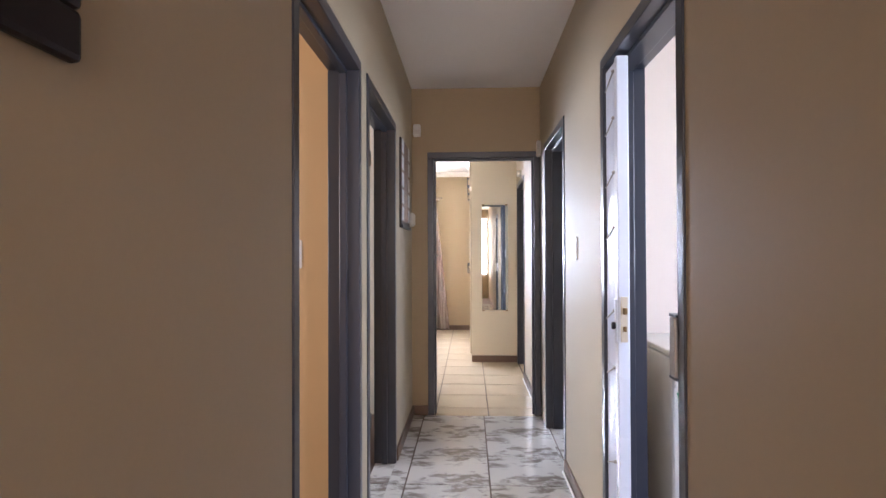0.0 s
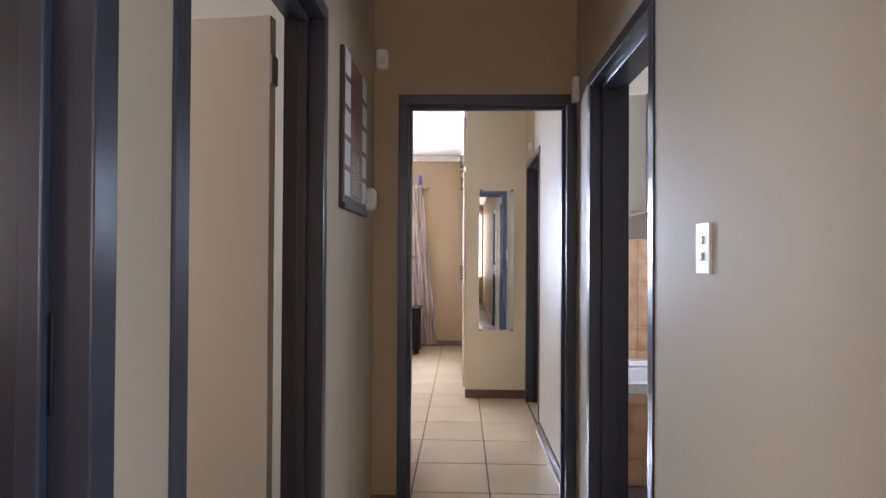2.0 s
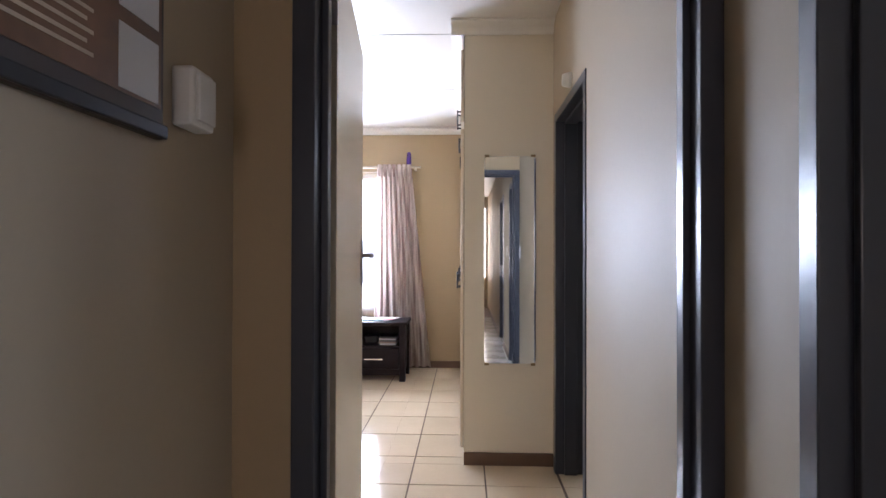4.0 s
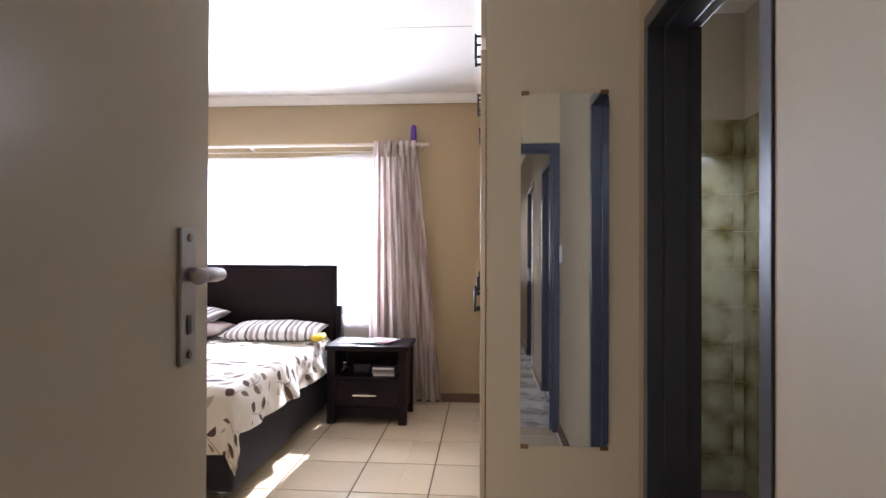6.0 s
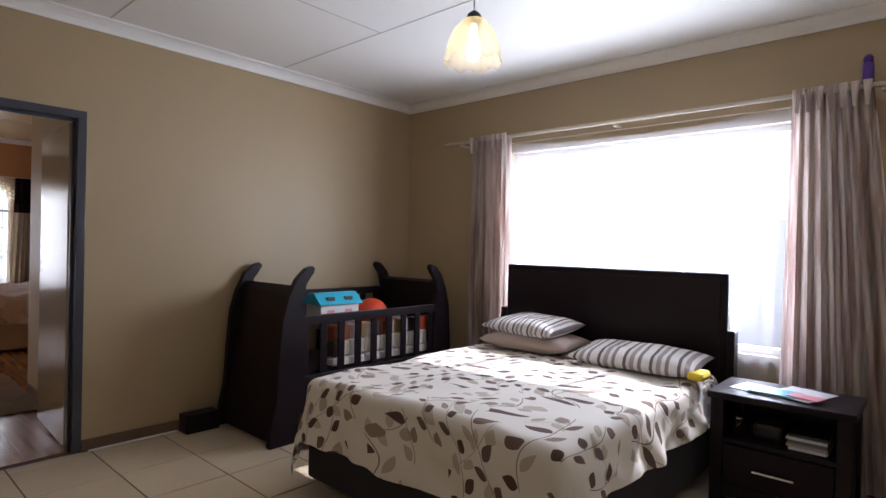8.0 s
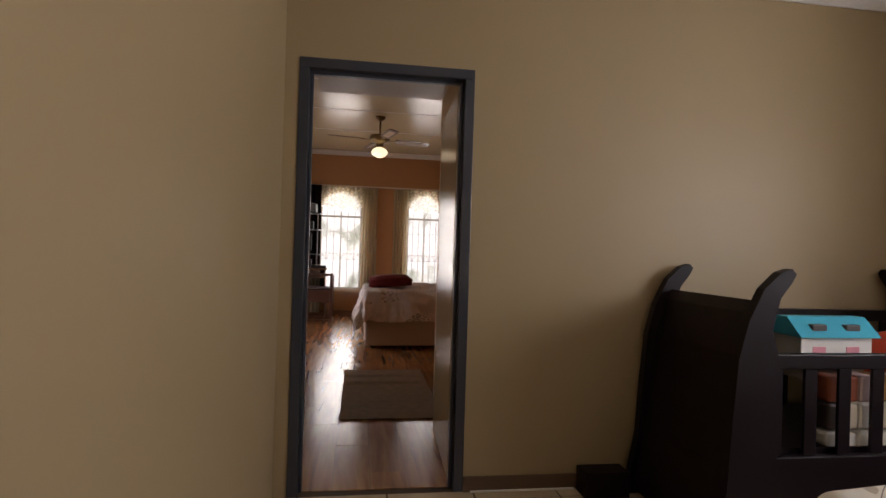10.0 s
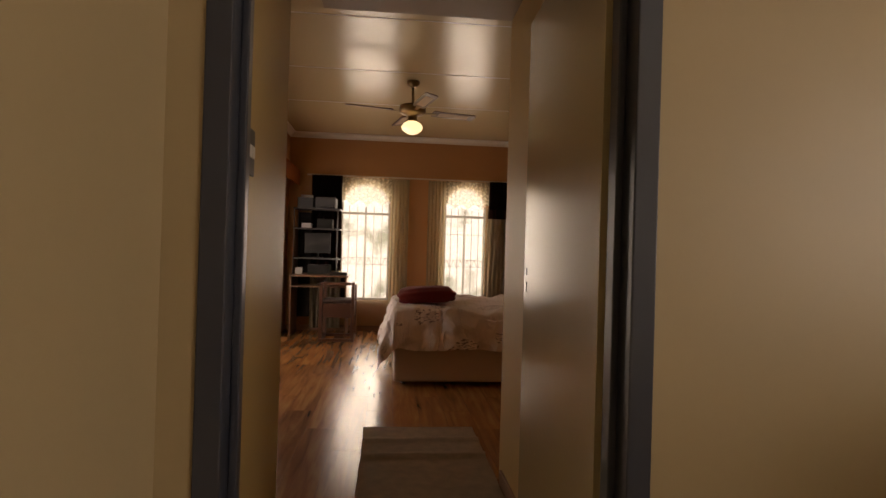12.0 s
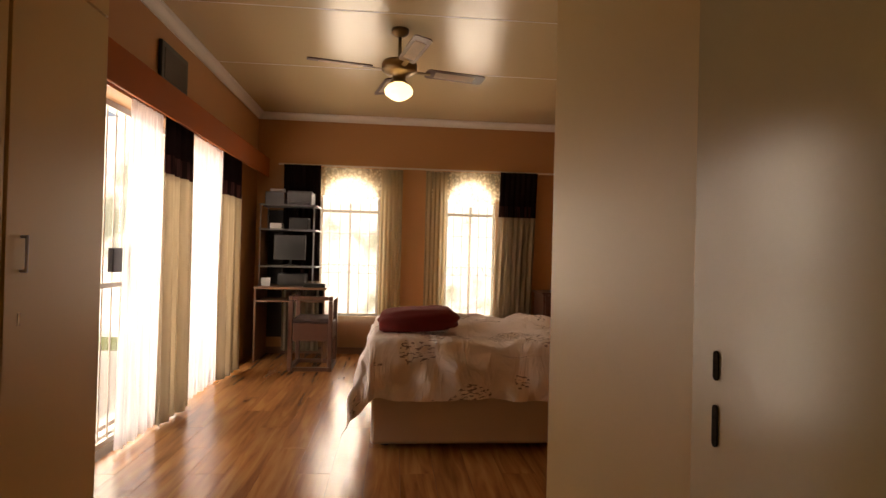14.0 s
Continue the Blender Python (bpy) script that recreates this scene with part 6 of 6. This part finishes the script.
for x0, x1, seed in ((5.55, 6.52, 51), (6.78, 7.66, 52)):
    c = thing("net_curtain", (FX + 0.06, (x0 + x1) / 2, 2.1), "gathered cream net curtain with lace valance over an arched window", "net curtain", "arched window nets")
    drape("drop", x0, x1, FX + 0.055, 2.18, 0.06, 14, 0.015, net_cream, 0.0, c, 0.0, axis="y", seed=seed)
    bm = bmesh.new()
    n = 80
    top_, g = 2.18, []
    for j in range(5):
        row = []
        for i in range(n + 1):
            u = i / n
            zz = top_ - (0.40 - 0.07 * abs(math.sin(u * 15))) * j / 4
            row.append(bm.verts.new((FX + 0.085 + 0.010 * math.sin(u * 95), x0 + (x1 - x0) * u, zz)))
        g.append(row)
    for j in range(4):
        for i in range(n):
            bm.faces.new((g[j][i], g[j][i + 1], g[j + 1][i + 1], g[j + 1][i]))
    part("valance", bm, lace_cloth, c, "cream lace valance", smooth=True)
    e0 = x1 - 0.24 if x0 < 6 else x0
    drape("tail", e0, e0 + 0.24, FX + 0.10, 2.17, 0.25, 5, 0.018, tail_cloth, 0.0, c, 0.0, axis="y", seed=seed + 7)

# computer desk
place(0.17, -0.44, 0, 1.06, 1.07, 1)
dk = thing("computer_desk", (-10.5, 5.4, 0), "brown laminate computer desk with open hutch shelves in the corner", "desk")
DX0, DX1, DY0, DY1 = -10.88, -10.36, 5.03, 5.74
TOPZ = 0.80
for y in (DY0, DY1 - 0.02):
    part("side", made((DX0, DX1, y, y + 0.02, 0, TOPZ - 0.001), bevel=0.002), desk_wood, dk)
part("tabletop", made((DX0, DX1 + 0.03, DY0, DY1 + 0.02, TOPZ, TOPZ + 0.025), bevel=0.003), desk_wood, dk)
part("keyboard_tray", made((DX0 + 0.1, DX1, DY0 + 0.021, DY1 - 0.021, 0.66, 0.675)), desk_wood, dk)
# added dark sheet that darkens the open shelves
part("hutch_dark_sheet", made((DX0, DX0 + 0.012, DY0 + 0.01, DY1 - 0.13, 0.826, 1.70)), dark_wood, dk)
part("hutch_side", made((DX0 + 0.013, DX1 - 0.16, DY0, DY0 + 0.016, 0.826, 1.445)), desk_wood, dk)
part("back_panel", made((DX0, DX0 + 0.012, DY0 + 0.021, DY1 - 0.021, 0.2, 0.798)), dark_wood, dk)
for z in (1.035, 1.45, 1.725):
    part("shelf", made((DX0, DX1 - 0.12, DY0, DY1 - 0.12, z, z + 0.016), bevel=0.002), plastic_grey, dk)
for y in (DY0 + 0.01, DY1 - 0.15):
    for x in (DX0 + 0.02, DX1 - 0.15):
        bm = bmesh.new(); rod(bm, (x, y, 0.826), (x, y, 1.725), 0.008)
        part("upright", bm, rod_grey, dk)
mo = thing("monitor", (-10.65, 5.34, 1.052), "black flat computer monitor on the desk's hutch", "monitor")
part("screen", made((-10.60, -10.56, 5.17, 5.50, 1.12, 1.40), bevel=0.006), plastic_black, mo)
part("stand", made((-10.64, -10.54, 5.27, 5.41, 1.052, 1.065), (-10.60, -10.58, 5.33, 5.35, 1.065, 1.13)), plastic_black, mo)
prn = thing("printer", (-10.66, 5.40, 1.742), "dark grey office printer on the hutch's top shelf", "printer")
part("body", made((-10.80, -10.52, 5.30, 5.56, 1.742, 1.90), bevel=0.02), plastic_grey, prn)
part("paper_tray", made((-10.52, -10.46, 5.34, 5.52, 1.76, 1.77), bevel=0.002), plastic_grey, prn)
part("sheet", made((-10.76, -10.75, 5.08, 5.24, 1.895, 1.94)), paper, prn)
tagged(part("loudspeaker", made((-10.80, -10.60, 5.06, 5.26, 1.742, 1.89), bevel=0.006), plastic_grey, None), "small grey loudspeaker on the desk hutch", "speaker")
tagged(part("box_file", made((-10.78, -10.56, 5.22, 5.50, 0.826, 0.96), bevel=0.004), plastic_black, None), "dark box standing on the computer desk", "box")
tagged(part("paper_stack", made((-10.66, -10.54, 5.13, 5.25, 1.467, 1.53), bevel=0.002), paper, None), "small stack of white papers on the hutch shelf", "paper")
tagged(part("radio", made((-10.74, -10.58, 5.32, 5.52, 1.467, 1.60), bevel=0.01), plastic_black, None), "small black radio on the hutch shelf", "radio")
tagged(part("picture_card", made((-10.45, -10.44, 5.08, 5.17, 0.826, 0.92)), paper, None), "small white card propped on the desk", "card")
tagged(part("book", made((-10.47, -10.36, 5.52, 5.74, 0.826, 0.87), bevel=0.003), plastic_black, None), "dark book lying on the desk's corner", "book")

place()


def chair():
    cx, cy = -10.60, 5.62
    t = thing("desk_chair", (cx, cy, 0), "low brown wooden chair with open arm frames at the desk", "chair")
    dx, dy, h = 0.23, 0.20, 0.765
    for sx in (-1, 1):
        for sy in (-1, 1):
            x, y = cx + sx * dx, cy + sy * dy
            part("leg", made((x - 0.026, x + 0.026, y - 0.022, y + 0.022, 0.046, h - 0.046), bevel=0.006), brown_wood, t)
    for s in (-1, 1):
        y = cy + s * dy
        part("arm", made((cx - dx - 0.026, cx + dx + 0.026, y - 0.023, y + 0.023, h - 0.045, h), bevel=0.010), brown_wood, t)
        part("runner", made((cx - dx - 0.026, cx + dx + 0.026, y - 0.023, y + 0.023, 0.0, 0.045), bevel=0.008), brown_wood, t)
        part("side_panel", made((cx - dx + 0.027, cx + dx - 0.027, y - 0.012, y + 0.012, 0.31, 0.49), bevel=0.003), brown_wood, t)
    for x in (cx - dx, cx + dx):
        part("apron", made((x - 0.014, x + 0.014, cy - dy + 0.023, cy + dy - 0.023, 0.31, 0.49), bevel=0.003), brown_wood, t)
        part("stretcher", made((x - 0.018, x + 0.018, cy - dy + 0.024, cy + dy - 0.024, 0.004, 0.042), bevel=0.004), brown_wood, t)
    part("back_rail", made((cx + dx - 0.018, cx + dx + 0.018, cy - dy + 0.024, cy + dy - 0.024, h - 0.042, h - 0.002), bevel=0.006), brown_wood, t)
    part("seat", made((cx - dx + 0.020, cx + dx - 0.020, cy - dy + 0.014, cy + dy - 0.014, 0.493, 0.535), bevel=0.016), seat_cloth, t, "dark padded seat")


seat_cloth = shader("dark_seat_cloth", (0.07, 0.045, 0.045), 0.8, bump=0.3, vary=0.2, fine=250)
chair()
place(-0.49, 0.12, 0)
ns = thing("bedside_cabinet", (-10.5, 8.25, 0), "reddish wooden bedside cabinet beyond the far room's bed", "cabinet")
part("body", made((-10.72, -10.28, 8.02, 8.50, 0.06, 0.80), bevel=0.004), brown_wood, ns)
part("top", made((-10.74, -10.25, 8.0, 8.52, 0.801, 0.825), bevel=0.004), brown_wood, ns)
for z in (0.1, 0.34, 0.58):
    d = part("drawer", made((-10.28, -10.262, 8.04, 8.48, z, z + 0.21), bevel=0.003), brown_wood, ns)
    bm = bmesh.new(); rod(bm, (-10.262, 8.26, z + 0.1), (-10.24, 8.26, z + 0.1), 0.014)
    part("knob", bm, brass, d)

place()
# ---- outdoors ----
structure("ground", made((-60, 60, -60, 60, -0.4, -0.16)), grass_mat)
# glowing panels added so the far room's openings look bright
structure("backdrop", made((-13.5, -5.5, 1.6, 1.62, -0.16, 3.2), (-13.52, -13.5, 1.6, 10.5, -0.16, 3.2)), garden_glow, "added glowing panels in place of the bright hazy garden")
# white slab added to make the shaded ground by the gate bright
structure("bright_ground_slab", made((-11.6, -7.2, 1.65, 4.49, -0.159, -0.03)), white_paint, "added white slab that brightens the ground outside the sliding door")
structure("garden_wall", made((-30, 12, 15.0, 15.2, -0.16, 1.8), (-30, 12, -9.2, -9.0, -0.16, 1.8), (-18.2, -18.0, -9, 15, -0.16, 1.8)), outer_wall)

# ---- single tiles and planks ----
def lay_tiles(floor, rects, px, py, ox, oy, material, gap=0.008):
    """Tiles of a grid, cut where they meet the walls."""
    cache = {}
    for x0, x1, y0, y1 in rects:
        i0, i1 = math.floor((x0 - ox) / px), math.ceil((x1 - ox) / px)
        j0, j1 = math.floor((y0 - oy) / py), math.ceil((y1 - oy) / py)
        for i in range(i0, i1):
            for j in range(j0, j1):
                a, b = max(x0, ox + i * px + gap / 2), min(x1, ox + (i + 1) * px - gap / 2)
                c, d = max(y0, oy + j * py + gap / 2), min(y1, oy + (j + 1) * py - gap / 2)
                if b - a < 0.01 or d - c < 0.01:
                    continue
                key = (round(b - a, 3), round(d - c, 3))
                if key not in cache:
                    bm = made((-key[0] / 2, key[0] / 2, -key[1] / 2, key[1] / 2, -0.006, 0.0), bevel=0.0)
                    top = [e for e in bm.edges if all(abs(v.co.z) < 1e-6 for v in e.verts)]
                    bmesh.ops.bevel(bm, geom=top, offset=0.0012, segments=1, affect="EDGES")
                    me = bpy.data.meshes.new("tile"); bm.to_mesh(me); bm.free(); me.materials.append(material)
                    cache[key] = me
                t = new("tile", cache[key]); t.location = ((a + b) / 2, (c + d) / 2, 0.0)
                t.parent = floor


for job in tile_jobs:
    lay_tiles(*job)


def wall_tiles(parent_name, axis, c, side, a0, a1, z0, z1, size, material, oa=0.0, oz=0.0):
    base = structure(parent_name, made((a0, a1, min(c, c + side * 0.004), max(c, c + side * 0.004), z0, z1)) if axis == "x" else made((min(c, c + side * 0.004), max(c, c + side * 0.004), a0, a1, z0, z1)), grout_pale)
    cache = {}
    g = 0.003
    for i in range(math.floor((a0 - oa) / size), math.ceil((a1 - oa) / size)):
        for j in range(math.floor((z0 - oz) / size), math.ceil((z1 - oz) / size)):
            a, b = max(a0, oa + i * size + g / 2), min(a1, oa + (i + 1) * size - g / 2)
            p, q = max(z0, oz + j * size + g / 2), min(z1, oz + (j + 1) * size - g / 2)
            if b - a < 0.01 or q - p < 0.01:
                continue
            key = (round(b - a, 3), round(q - p, 3))
            if key not in cache:
                h0, h1 = key[0] / 2, key[1] / 2
                bm = made((-h0, h0, -0.003, 0.003, -h1, h1), bevel=0.001) if axis == "x" else made((-0.003, 0.003, -h0, h0, -h1, h1), bevel=0.001)
                me = bpy.data.meshes.new("wall_tile"); bm.to_mesh(me); bm.free(); me.materials.append(material)
                cache[key] = me
            t = new("wall_tile", cache[key])
            cc = c + side * 0.0068
            t.location = ((a + b) / 2, cc, (p + q) / 2) if axis == "x" else (cc, (a + b) / 2, (p + q) / 2)
            t.parent = base


grout_pale = shader("pale_grout", (0.60, 0.50, 0.38), 0.8, vary=0.08)
wall_tiles("tiling_bath_north", "x", 5.62, -1, XR + TE, 2.30, 0.5, 1.385, 0.152, orange_tile, 0.70, 1.385)
wall_tiles("tiling_bath_side", "x", 4.855, -1, XR + TE, 2.30, 0.0, 0.50, 0.152, orange_tile, 0.70, 0.0)
wall_tiles("tiling_ensuite_north", "x", 7.80, -1, XR + TE, 1.36, 0.02, 2.0, 0.2, olive_tile, 0.70, 2.0)
wall_tiles("tiling_ensuite_east", "y", 1.36, -1, 5.74, 7.79, 0.0, 2.0, 0.2, olive_tile, 7.79, 2.0)


def planks():
    """Laminate boards along x with staggered ends."""
    cache, rp, w, ln = {}, random.Random(8), 0.19, 1.22
    y, k = SY, 0
    while y < 9.0:
        x = FX + (k * 0.41) % ln - ln
        while x < WX - 0.06:
            a, b = max(x, FX), min(x + ln - 0.0015, WX - 0.062)
            if b - a > 0.02:
                key = round(b - a, 3)
                if key not in cache:
                    bm = made((-key / 2, key / 2, -w / 2 + 0.0008, w / 2 - 0.0008, -0.006, 0.0))
                    me = bpy.data.meshes.new("plank"); bm.to_mesh(me); bm.free(); me.materials.append(laminate)
                    cache[key] = me
                t = new("plank", cache[key]); t.location = ((a + b) / 2, y + w / 2, 0); t.parent = f3
            x += ln
        y += w; k += 1


planks()
